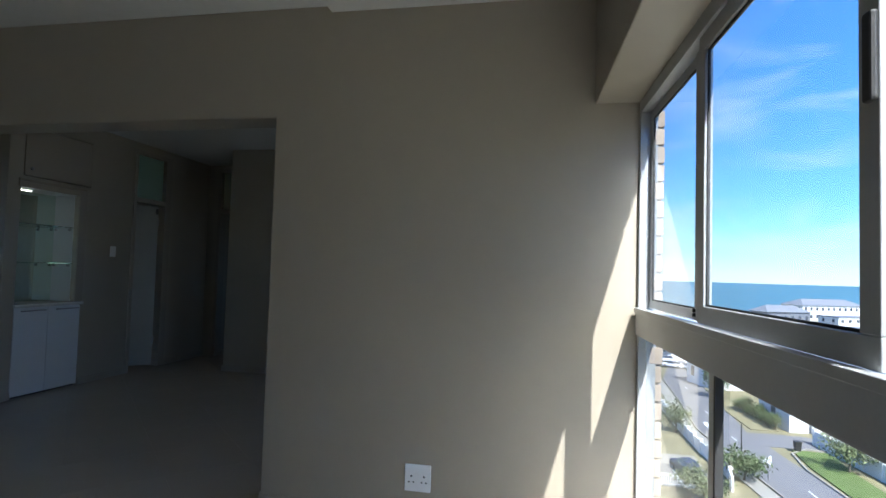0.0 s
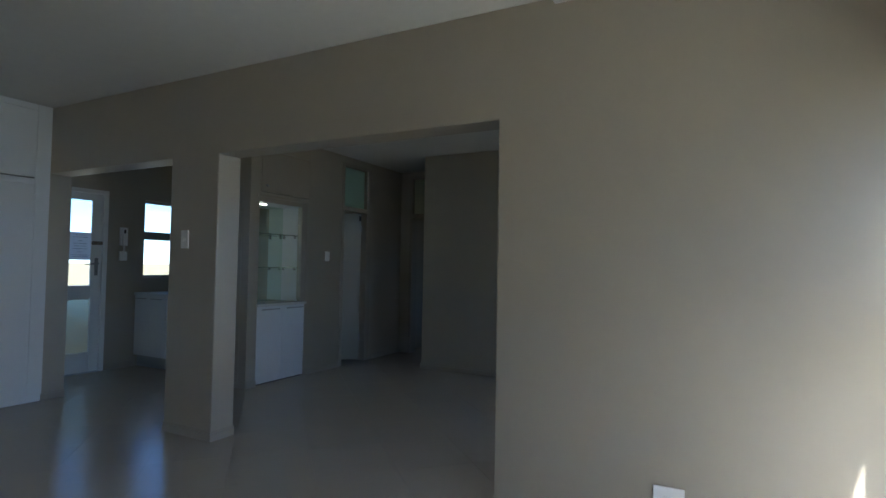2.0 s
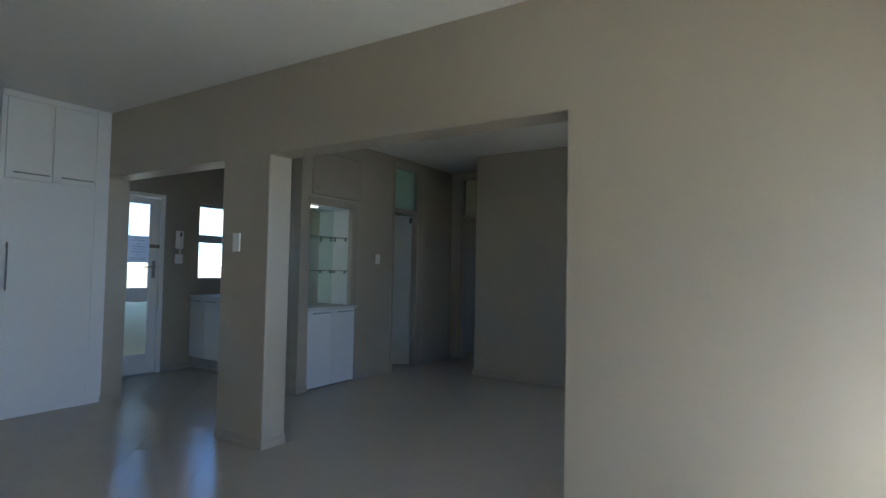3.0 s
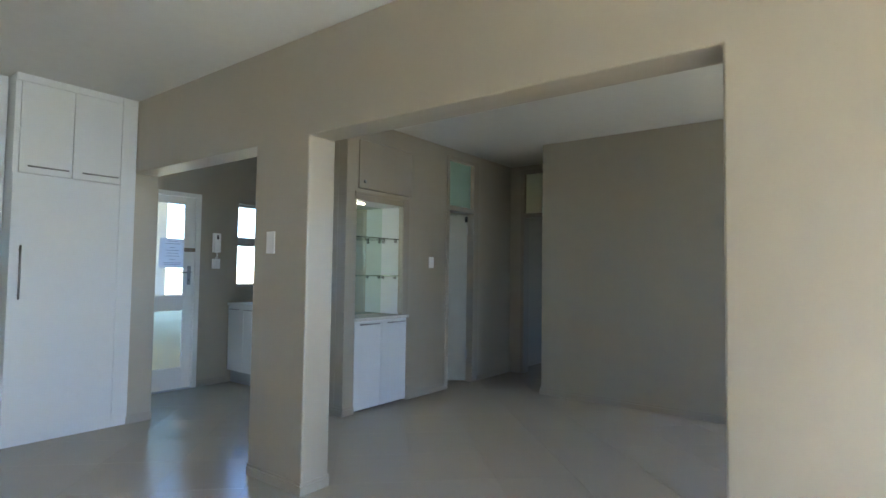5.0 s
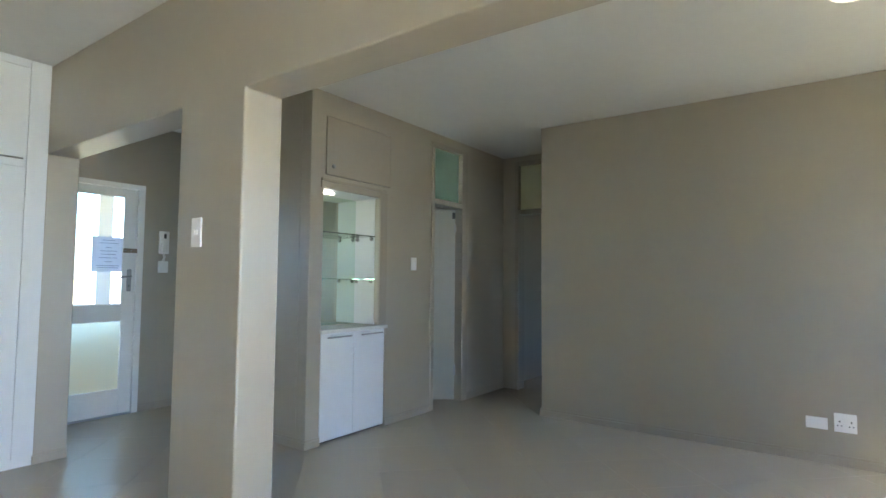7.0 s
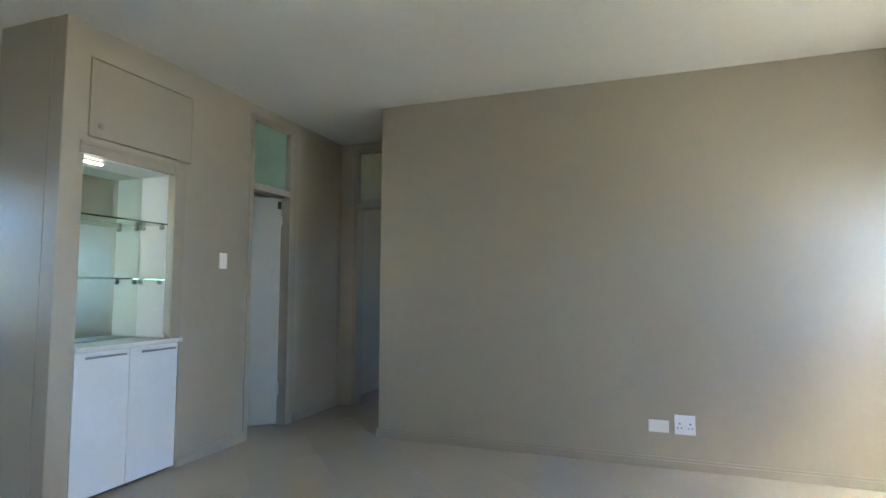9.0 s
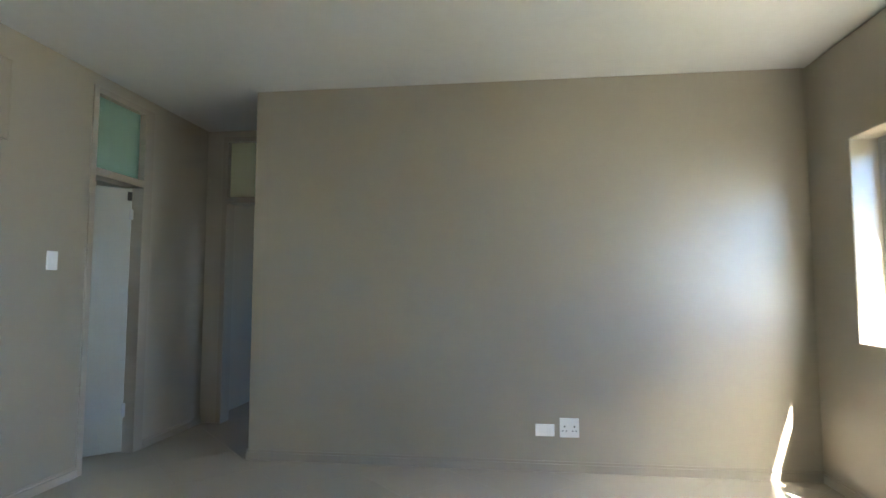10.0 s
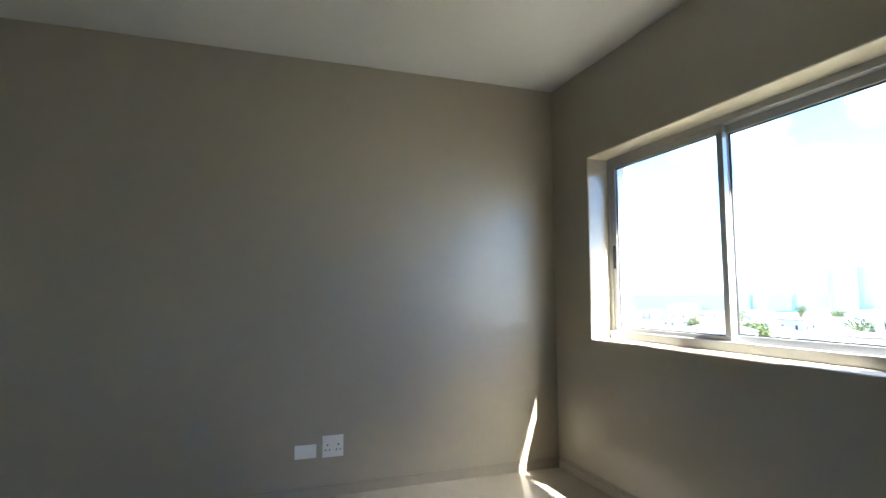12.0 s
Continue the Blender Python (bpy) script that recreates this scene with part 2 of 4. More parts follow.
structure("window_beam", slab("x", 1.671, SKIN, BACK_Y, 0.04, 2.086, CEIL - 0.004), M_WALL, "taupe painted concrete beam above the window", "beam", 0.006).matrix_world = SKEW

structure("wall_living_dining", slab("y", 0.0, WALL_T, JAMB_L - 0.9, WINX + 0.03, 0, CEIL,
          [(JAMB_L, PIER_L, -1, LINTEL), (PIER_R, 0.0, -1, LINTEL)]), M_WALL, "taupe painted wall with two wide openings and a pier", bevel=0.009)
structure("wall_living_back", slab("y", BACK_Y - 0.2, BACK_Y, FAR_X - 0.5, 2.4, 0, CEIL), M_WALL, "plain taupe painted living room back wall")
structure("wall_living_side", slab("x", FAR_X - 0.2, FAR_X, BACK_Y, 0.0, 0, CEIL), M_WALL, "plain taupe painted wall behind the kitchenette")
structure("wall_under_window", slab("x", WINX - 0.03, SKIN, BACK_Y, -5.2, 0, 2.086), M_WALL, "taupe painted wall beside the living room window").matrix_world = SKEW
structure("window_threshold", box(WINX - 0.15, SKIN, BACK_Y - 0.2, 0, -0.19, -0.014), M_GROUT, "concrete threshold under the window", "floor").matrix_world = SKEW

# niche wall with its openings: niche, hatch, door with fanlight
NICHE = (1.396, 2.012, 0.85, 1.918)
DOOR_B = (2.748, 3.315)
structure("wall_niche", slab("x", BX - 0.11, BX, NIB_Y, END_Y, 0, CEIL,
          [(1.396, 2.105, -1, 0.87), (NICHE[0], NICHE[1] + 0.0, 0.8, NICHE[3]), (1.41, 2.15, 2.022, 2.478), (DOOR_B[0], DOOR_B[1], -1, 2.575)]),
          M_WALL, "taupe painted wall with a display niche and a door", bevel=0.006)
structure("wall_nib", box(NIB_L, BX - 0.11, NIB_Y, NIB_Y + 0.10, 0, CEIL), M_WALL, "taupe painted narrow end wall of the niche")
structure("wall_niche_back", slab("x", NIB_L, NIB_L + 0.10, NIB_Y + 0.10, KBACK, 0, CEIL), M_WALL, "taupe painted wall behind the niche")
structure("wall_niche_end", box(NIB_L + 0.10, BX - 0.11, 2.13, 2.2, 0, CEIL), M_WALL, "taupe painted side wall of the niche")

structure("wall_dining_far", slab("y", DY, DY + 0.13, D_END, EX, 0, CEIL), M_WALL, "broad taupe satin painted dining room wall", bevel=0.009)
structure("wall_passage", slab("x", D_END, D_END + 0.13, DY + 0.13, END_Y, 0, CEIL), M_WALL, "taupe painted passage wall")
END_DOOR = (-3.06, -2.36)
structure("wall_passage_end", slab("y", END_Y, END_Y + 0.13, BX - 0.11, D_END + 0.13, 0, CEIL, [(END_DOOR[0], END_DOOR[1], -1, 2.60)]),
          M_WALL, "taupe painted passage end wall with a doorway", bevel=0.006)

# near end of this opening is unseen, lengthened to let in more daylight
E_WIN = (0.45, 2.816, 0.904, 2.063)
structure("wall_dining_window", slab("x", EX, 1.73, WALL_T, 4.2, 0, CEIL, [E_WIN]), M_WALL, "taupe painted thick wall with a deep window reveal", bevel=0.009)

K_DOOR, K_WIN = (0.19, 1.055, 2.07), (1.53, 2.16, 1.07, 2.03)
structure("wall_kitchen_door", slab("x", KX - 0.2, KX, 0.0, KBACK + 0.1, 0, CEIL, [(K_DOOR[0], K_DOOR[1], -1, K_DOOR[2]), K_WIN]),
          M_WALL, "taupe painted kitchen wall with door and window", bevel=0.006)
structure("wall_kitchen_back", slab("y", KBACK, KBACK + 0.1, KX, NIB_L, 0, CEIL), M_WALL, "taupe painted kitchen back wall")

# rooms behind the doors
structure("wall_bedroom_side", slab("x", -5.6, -5.4, KBACK + 0.1, 7.0, 0, CEIL, [(3.2, 4.4, 1.55, 2.0)]), M_WALL, "taupe painted bedroom wall with a window opening")
structure("wall_bedroom_back", slab("y", 7.0, 7.2, -5.6, SKIN, 0, CEIL), M_WALL, "taupe painted bedroom back wall")
structure("wall_bedroom_outer", slab("x", 1.55, 1.73, 4.2, 7.0, 0, CEIL, [(5.8, 6.7, 1.0, 2.1)]), M_WALL, "taupe painted bedroom wall with a window opening")
structure("wall_bedroom_split", slab("x", BX - 0.11, BX, END_Y + 0.13, 7.0, 0, CEIL), M_WALL, "taupe painted wall between the bedrooms")

portal("living_window_light", SKEW @ Vector((SKIN + 0.05, -2.6, 1.05)), SKEW.to_3x3() @ Vector((-1, 0, 0)), 5.2, 2.1)
portal("dining_window_light", (1.89, 1.633, 1.49), (-1, 0, 0), 2.37, 1.16)
portal("kitchen_door_light", (KX - 0.25, 0.62, 1.0), (1, 0, 0), 0.85, 2.0)
portal("kitchen_window_light", (KX - 0.25, 1.845, 1.55), (1, 0, 0), 0.62, 0.95)
portal("bedroom_light", (-5.65, 3.8, 1.775), (1, 0, 0), 1.2, 0.45)
portal("bedroom_light_two", (1.90, 6.25, 1.55), (-1, 0, 0), 0.9, 1.1)

# kitchen walkway outside the door
structure("walkway", box(-7.0, KX - 0.2, -3, 8, -0.2, -0.03), M_MORTAR, "concrete walkway outside the kitchen door", "walkway")
structure("parapet", box(-7.0, -6.85, -3, 8, -0.03, 0.92), mat("cream_parapet", (0.72, 0.68, 0.52), 0.8, var=0.06, bump=0.2), "cream painted walkway parapet", "parapet")
structure("walkway_post", box(-6.95, -6.80, 1.28, 1.43, 0.92, 2.7), M_DOORW, "white walkway post", "post")
structure("walkway_roof", box(-7.1, KX - 0.2, -3, 8, 2.7, 2.9), M_CEIL, "pale concrete walkway roof", "roof")

# outer brick skin, its bricks beside the living room window laid later
structure("wall_brick", slab("x", 1.73, 1.802, WALL_T, 7.2, -18, CEIL + 0.2, [(E_WIN[0], E_WIN[1], E_WIN[2], E_WIN[3]), (5.8, 6.7, 1.0, 2.1)]), M_MORTAR, "outer brick wall of the building")
structure("brick_return", box(WINX + 0.03, SKIN, 0.012, 0.30, -18, CEIL + 0.2), M_MORTAR, "projecting brick return beside the living room window")
structure("wall_brick_low", slab("x", SKIN - 0.3, SKIN, BACK_Y - 0.2, 0.012, -18, -0.012), M_BRICK, "outer brick wall below the window").matrix_world = SKEW

# ---- windows ----
def pane(thing, above, x0, x1, y0, y1, z0, z1, material=None):
    p = subpiece(thing, above, "pane", box(x0, x1, y0, y1, z0, z1), material or M_GLASS)
    p.visible_shadow = False
    return p


def bar(thing, name, x0, x1, y0, y1, z0, z1, material=None, bev=0.003):
    return piece(thing, name, box(x0, x1, y0, y1, z0, z1, bev=bev), material or M_ALU)


def sash(thing, x, y0, y1, z0, z1, w=0.045, d=0.03, label=""):
    """A sliding aluminium sash in the plane x, with its pane."""
    bm = box(x - d / 2, x + d / 2, y0, y1, z0, z0 + w, bev=0.003)
    box(x - d / 2, x + d / 2, y0, y1, z1 - w, z1, bm, 0.003)
    box(x - d / 2, x + d / 2, y0, y0 + w, z0 + w, z1 - w, bm, 0.003)
    box(x - d / 2, x + d / 2, y1 - w, y1, z0 + w, z1 - w, bm, 0.003)
    s = piece(thing, "sash", bm, M_ALU, label)
    gb = box(x - 0.006, x + 0.006, y0 + w, y1 - w, z0 + w, z0 + w + 0.006)
    box(x - 0.006, x + 0.006, y0 + w, y0 + w + 0.006, z0 + w + 0.006, z1 - w - 0.006, gb)
    box(x - 0.006, x + 0.006, y1 - w - 0.006, y1 - w, z0 + w + 0.006, z1 - w - 0.006, gb)
    box(x - 0.006, x + 0.006, y0 + w, y1 - w, z1 - w - 0.006, z1 - w, gb)
    subpiece(thing, s, "gasket", gb, M_DARK)
    pane(thing, s, x - 0.003, x + 0.003, y0 + w + 0.004, y1 - w - 0.004, z0 + w + 0.004, z1 - w - 0.004)
    return s


def latch(thing, above, x, y, z):
    bm = box(x - 0.012, x + 0.002, y - 0.014, y + 0.014, z - 0.075, z + 0.075, bev=0.006)
    subpiece(thing, above, "latch", bm, M_DARK, "black sliding window latch")


win = empty("window_1", "grey aluminium sliding window from floor to beam", "window", (WINX, -2.1, 0), kind="structure")
F0, F1 = WINX - 0.03, WINX + 0.055
# window runs on unseen behind the viewpoint, lengthened to brighten the room
W_END = -5.2
bar(win, "window_frame", F0, F1, W_END, 0.0, 2.03, 2.086)                    # head
bar(win, "window_frame", F0, F1, -0.024, 0.0, 0.0, 2.03)
bar(win, "window_frame", F0, F1, W_END, W_END + 0.05, 0.0, 2.03)
bar(win, "window_frame", F0, F1, W_END + 0.05, -0.024, 0.0, 0.05)
TR0, TR1 = 0.985, 1.10
bar(win, "transom", F0 - 0.012, F1, W_END + 0.05, -0.024, TR0, TR1)
bar(win, "track", F0 - 0.02, F0 + 0.012, W_END + 0.05, -0.024, TR1 - 0.012, TR1 + 0.012, bev=0.002)
sash(win, WINX + 0.027, -0.745, -0.024, TR1 + 0.012, 2.03, 0.036, 0.02)
piece(win, "meeting_strip", box(WINX + 0.0105, WINX + 0.0165, -0.860, -0.700, TR1 + 0.012, 2.03), M_ALU)
s2 = sash(win, WINX - 0.005, -1.705, -0.825, TR1 + 0.012, 2.03, 0.056)
s3 = sash(win, WINX + 0.035, -2.66, -1.64, TR1 + 0.012, 2.03, 0.05)
s4 = sash(win, WINX - 0.005, -3.55, -2.61, TR1 + 0.012, 2.03, 0.05)
sash(win, WINX + 0.035, -4.5, -3.50, TR1 + 0.012, 2.03, 0.05)
sash(win, WINX - 0.005, W_END + 0.05, -4.45, TR1 + 0.012, 2.03, 0.05)
latch(win, s2, WINX - 0.02, -1.69, 1.62)
for y0, y1 in ((-0.905, -0.024), (-1.90, -0.95), (-2.95, -1.945), (-4.0, -2.995), (W_END + 0.08, -4.045)):
    b = piece(win, "fixed_light", box(WINX - 0.01, WINX + 0.02, y0 - 0.045, y0, 0.05, TR0, bev=0.003), M_ALU)
    pane(win, b, WINX + 0.008, WINX + 0.014, y0, y1, 0.05, TR0)
    subpiece(win, b, "gasket", box(WINX - 0.004, WINX + 0.006, y0, y0 + 0.007, 0.05, TR0), M_DARK)
    subpiece(win, b, "gasket", box(WINX - 0.011, WINX + 0.016, y0 - 0.061, y0 - 0.046, 0.05, TR0), M_DARK, "black rubber gasket")
for z in (1.135, 1.150):
    piece(win, "stop", tube((WINX - 0.026, -0.80, z), (WINX - 0.018, -0.80, z), 0.006), M_DARK)
win.matrix_world = SKEW @ Matrix.Translation((WINX, -2.1, 0))

w2 = empty("window_2", "grey aluminium two-pane sliding window in a deep reveal", "window", (1.72, 1.86, 0.91), kind="structure")
Y0, Y1, Z0, Z1 = E_WIN
bar(w2, "window_frame", 1.64, 1.72, Y0, Y1, Z1 - 0.035, Z1)
bar(w2, "window_frame", 1.64, 1.72, Y0, Y1, Z0, Z0 + 0.035)
bar(w2, "window_frame", 1.64, 1.72, Y0, Y0 + 0.03, Z0 + 0.035, Z1 - 0.035)
bar(w2, "window_frame", 1.64, 1.72, Y1 - 0.03, Y1, Z0 + 0.035, Z1 - 0.035)
bar(w2, "track", 1.625, 1.645, Y0, Y1, Z0, Z0 + 0.05)
sl = sash(w2, 1.662, 1.90, Y1 - 0.03, Z0 + 0.035, Z1 - 0.035, 0.038)
sash(w2, 1.695, 0.95, 1.945, Z0 + 0.035, Z1 - 0.035, 0.045)
# unseen third sash, added to fill the lengthened end
sash(w2, 1.662, Y0 + 0.03, 1.0, Z0 + 0.035, Z1 - 0.035, 0.045)
latch(w2, sl, 1.655, Y1 - 0.045, 1.42)

# ---- skirting ----
SK = 0.07
def skirting(x0, x1, y0, y1):
    bm = box(x0, x1, y0, y1, 0, SK - 0.018, bev=0.003)
    inset = 0.004
    if x1 - x0 < y1 - y0:
        box(x0 + inset, x1 - inset, y0, y1, SK - 0.016, SK, bm, 0.003)
        box(x0 + inset + 0.002, x1 - inset - 0.002, y0, y1, SK - 0.02, SK - 0.012, bm)
    else:
        box(x0, x1, y0 + inset, y1 - inset, SK - 0.016, SK, bm, 0.003)
        box(x0, x1, y0 + inset + 0.002, y1 - inset - 0.002, SK - 0.02, SK - 0.012, bm)
    return structure("skirting", bm, M_SKIRT, "low taupe painted skirting at the wall foot", "skirting")


T = 0.012
skirting(0.0, WINX - 0.04, -T, 0.0)
skirting(-T, 0.0, 0.0, WALL_T)
skirting(PIER_L, PIER_R, -T, 0.0)
skirting(PIER_R, PIER_R + T, -T, WALL_T)
skirting(PIER_L - T, PIER_L, 0, WALL_T)
skirting(PIER_L, PIER_R, WALL_T, WALL_T + T)
skirting(JAMB_L, JAMB_L + T, -0.0, WALL_T)
skirting(0, EX, WALL_T, WALL_T + T)
skirting(D_END, EX, DY - T, DY)
skirting(D_END - T, D_END, DY - T, END_Y)
skirting(EX - T, EX, WALL_T + T, DY - T)
skirting(NIB_L, BX + T, NIB_Y - T, NIB_Y)
skirting(BX, BX + T, NIB_Y, 1.396)
skirting(BX, BX + T, 2.105, DOOR_B[0])
skirting(BX, BX + T, DOOR_B[1] + 0.06, END_Y)
skirting(KX, KX + T, K_DOOR[1] + 0.03, 1.43)

# ---- niche: mirror, glass shelves, base cabinet, hatch ----
ny0, ny1, nz0, nz1 = 1.396, 2.012, 0.85, 1.918
NB = BX - 0.275
nl = empty("niche_lining", "white lined wall niche with frame and mirrored back", "niche", (BX, ny0, nz0), kind="structure")
piece(nl, "side_panel", box(NB, BX - 0.045, ny0 - 0.014, ny0 + 0.004, nz0, nz1), M_WHITE, "white side panel")
piece(nl, "side_panel", box(NB, BX - 0.045, ny1 - 0.004, ny1 + 0.014, nz0, nz1), M_WHITE, "white side panel")
piece(nl, "top_panel", box(NB, BX - 0.02, ny0 - 0.018, ny1 + 0.018, nz1 - 0.004, nz1 + 0.014), M_WHITE)
piece(nl, "mirror", box(NB, NB + 0.006, ny0 + 0.006, ny1 - 0.008, nz0, nz1 - 0.006), M_MIRROR, "mirrored back panel")
piece(nl, "back_board", box(NB - 0.02, NB - 0.002, ny0 - 0.018, ny1 + 0.018, nz0, nz1), M_WHITE)
fr = box(BX - 0.04, BX + 0.012, ny1 + 0.003, ny1 + 0.095, nz0, nz1 + 0.05, bev=0.004)
piece(nl, "frame", fr, M_FRAMEP, "taupe painted timber frame")
piece(nl, "frame", box(BX - 0.04, BX + 0.012, ny0 - 0.03, ny1, nz1, nz1 + 0.05, bev=0.004), M_FRAMEP)
piece(nl, "frame", box(BX - 0.04, BX + 0.016, ny0 - 0.03, ny1 + 0.08, nz1 + 0.05, nz1 + 0.075, bev=0.004), M_FRAMEP)


def glass_shelf(z):
    s = empty("glass_shelf", "clear green-edged glass shelf on round steel clips", "shelf", (NB + 0.1, ny0, z), group="niche shelves")
    g = piece(s, "glass", box(NB + 0.012, BX - 0.03, ny0 + 0.008, ny1 - 0.008, z, z + 0.008, bev=0.001), M_SHELF)
    g.visible_shadow = False
    for x in (NB + 0.035, BX - 0.075):
        for y, d in ((ny0 + 0.004, 1), (ny1 - 0.004, -1)):
            piece(s, "clip", lathe([(0.0, 0), (0.016, 0), (0.016, 0.012), (0.012, 0.02), (0.0, 0.02)][1:4], (x, y, z - 0.014), 14, axis=(0, d, 0)), M_STEEL, smooth=True)


glass_shelf(1.585)
glass_shelf(1.225)
dl = empty("strip_light", "slim lit strip light behind the niche head", "lamp", (BX - 0.06, 1.7, nz1 - 0.01))
piece(dl, "housing", box(BX - 0.115, BX - 0.085, ny0 + 0.012, ny0 + 0.19, nz1 - 0.016, nz1 - 0.004, bev=0.002), M_PLAST)
piece(dl, "lens", box(BX - 0.110, BX - 0.090, ny0 + 0.02, ny0 + 0.18, nz1 - 0.022, nz1 - 0.0165), M_BULB)


def handle_bar(thing, above, a, b, out, r=0.006):
    """A slim bar handle on two posts, standing off along out."""
    a, b, out = Vector(a), Vector(b), Vector(out)
    n = (b - a).normalized()
    bm = tube(a + out, b + out, r, seg=10)
    for q in (a + n * 0.03, b - n * 0.03):
        tube(q, q + out, r * 0.8, bm, 8)
    return subpiece(thing, above, "handle", bm, M_STEEL, "brushed steel bar handle", True)


cab = empty("base_cabinet", "white two-door base cabinet built into the niche", "cabinet", (BX, 1.40, 0))
CF = BX - 0.004
piece(cab, "body", box(NB, CF - 0.02, 1.402, 2.10, 0.02, 0.815), M_WHITE)
piece(cab, "plinth", box(NB, CF - 0.03, 1.405, 2.098, 0.0, 0.02), M_DARK, "dark plinth")
for y0, y1, h0, h1 in ((1.402, 1.742, 1.445, 1.695), (1.745, 2.10, 1.805, 2.055)):
    d = piece(cab, "door", box(CF - 0.018, CF, y0, y1, 0.018, 0.812, bev=0.0015), M_WHITE)
    handle_bar(cab, d, (CF, h0, 0.785), (CF, h1, 0.785), (0.028, 0, 0))
tagged(link("niche_counter", box(NB, BX + 0.022, 1.385, 2.118, 0.817, 0.845, bev=0.004), M_STONE), "pale polished stone top over the niche cabinet", "countertop")

ht = empty("hatch", "taupe painted cupboard hatch above the niche", "hatch", (BX, 1.4, 2.03))
piece(ht, "panel", box(BX - 0.024, BX + 0.003, 1.416, 2.144, 2.028, 2.472, bev=0.0015), M_FRAMEP)
# black sheet behind the panel paints in the shade of its gap
piece(ht, "backing", box(BX - 0.06, BX - 0.03, 1.41, 2.15, 2.022, 2.478), M_DARK, "black sheet painting the shade in the gap round the hatch")
piece(ht, "knob", lathe([(0.006, 0), (0.006, 0.012), (0.017, 0.016), (0.017, 0.024), (0.009, 0.028)], (BX + 0.003, 1.472, 2.092), 16, axis=(1, 0, 0)), M_STEEL, "small steel knob", True)


# ---- inner doors ----
def door_frame(name, label, axis, wall0, wall1, u0, u1, head, bar_z):
    """A painted frame with a fanlight bar between wall faces wall0 and wall1."""
    f = empty(name, label, "door frame", (0, 0, 0), kind="structure")
    def bx(a, b, c, d):
        return box(wall0 - 0.008, wall1 + 0.008, a, b, c, d, bev=0.003) if axis == "x" else box(a, b, wall0 - 0.008, wall1 + 0.008, c, d, bev=0.003)
    piece(f, "jamb", bx(u0, u0 + 0.045, 0, head), M_FRAMEP)
    piece(f, "jamb", bx(u1 - 0.045, u1 + 0.055, 0, head), M_FRAMEP)
    piece(f, "head", bx(u0 + 0.045, u1 - 0.045, head - 0.045, head), M_FRAMEP)
    piece(f, "fanlight_bar", bx(u0 + 0.045, u1 - 0.045, bar_z, bar_z + 0.055), M_FRAMEP)
    return f


f1 = door_frame("door_frame", "taupe painted door frame with a frosted fanlight", "x", BX - 0.11, BX, DOOR_B[0], DOOR_B[1], 2.575, 1.965)
piece(f1, "fanlight", box(BX - 0.05, BX - 0.044, DOOR_B[0] + 0.045, DOOR_B[1] - 0.045, 2.02, 2.53), M_FROST, "pale green frosted fanlight glass").visible_shadow = False
d1 = empty("door_1", "plain taupe painted door standing slightly ajar", "door", (BX - 0.085, 3.268, 0), kind="structure")
leaf = box(-0.018, 0.018, -0.475, 0.0, 0.012, 1.96, bev=0.003)
link("leaf", leaf, M_DOORT, d1)
hg = box(0.018, 0.026, -0.012, 0.012, 0.26, 0.36, bev=0.002)
box(0.018, 0.026, -0.012, 0.012, 1.72, 1.80, hg, 0.002)
link("hinge", hg, M_STEEL, d1)
d1.rotation_euler = (0, 0, radians(-48))
link("catch", box(0.02, 0.04, -0.03, 0.0, 1.865, 1.93, bev=0.003), M_DARK, d1, "small black catch")

f2 = door_frame("door_frame", "taupe painted door frame with a pale fanlight", "y", END_Y, END_Y + 0.13, END_DOOR[0], END_DOOR[1], 2.60, 1.985)
piece(f2, "fanlight", box(END_DOOR[0] + 0.045, END_DOOR[1] - 0.045, END_Y + 0.05, END_Y + 0.056, 2.04, 2.555), M_FROSTW, "pale obscure fanlight glass").visible_shadow = False


# ---- switches, sockets ----
def plate(name, label, category, at, way, w, h, rockers=0, pins=False):
    """A white wall plate at a place, facing way ('+x' or '-y')."""
    th = empty(name, label, category, at)
    th.rotation_euler = (0, 0, radians(90 if way == "+x" else 0))
    link("plate", box(-w / 2, w / 2, -0.010, 0.0, -h / 2, h / 2, bev=0.003), M_PLAST, th)
    for k in range(rockers):
        x = (k - (rockers - 1) / 2) * 0.022
        link("rocker", box(x - 0.006, x + 0.006, -0.0145, -0.009, -0.012, 0.012, bev=0.002), M_PLAST, th)
    if pins:
        for sx in (-1, 1):
            link("rocker", box(sx * 0.014 - 0.007, sx * 0.014 + 0.007, -0.0145, -0.009, 0.010, 0.026, bev=0.002), M_PLAST, th)
            cx = sx * 0.032
            for px, pz, r in ((cx, 0.008, 0.0052), (cx - 0.011, -0.02, 0.0042), (cx + 0.011, -0.02, 0.0042)):
                link("pin_hole", tube((px, -0.0104, pz), (px, -0.0094, pz), r, seg=12), M_DARK, th)
    return th


plate("socket", "white double wall socket low on the taupe wall", "socket", (0.847, 0.0, 0.226), "-y", 0.132, 0.132, pins=True)
plate("socket", "white double wall socket low on the taupe wall", "socket", (-0.066, DY, 0.288), "-y", 0.125, 0.125, pins=True)
plate("blank_plate", "white blank wall plate beside the socket", "wall plate", (-0.226, DY, 0.268), "-y", 0.125, 0.078)
plate("light_switch", "white two-gang light switch on the pier", "switch", (-2.495, 0.0, 1.438), "-y", 0.078, 0.135, rockers=2)
plate("light_switch", "white light switch on the niche wall", "switch", (BX, 2.479, 1.372), "+x", 0.075, 0.115, rockers=1)

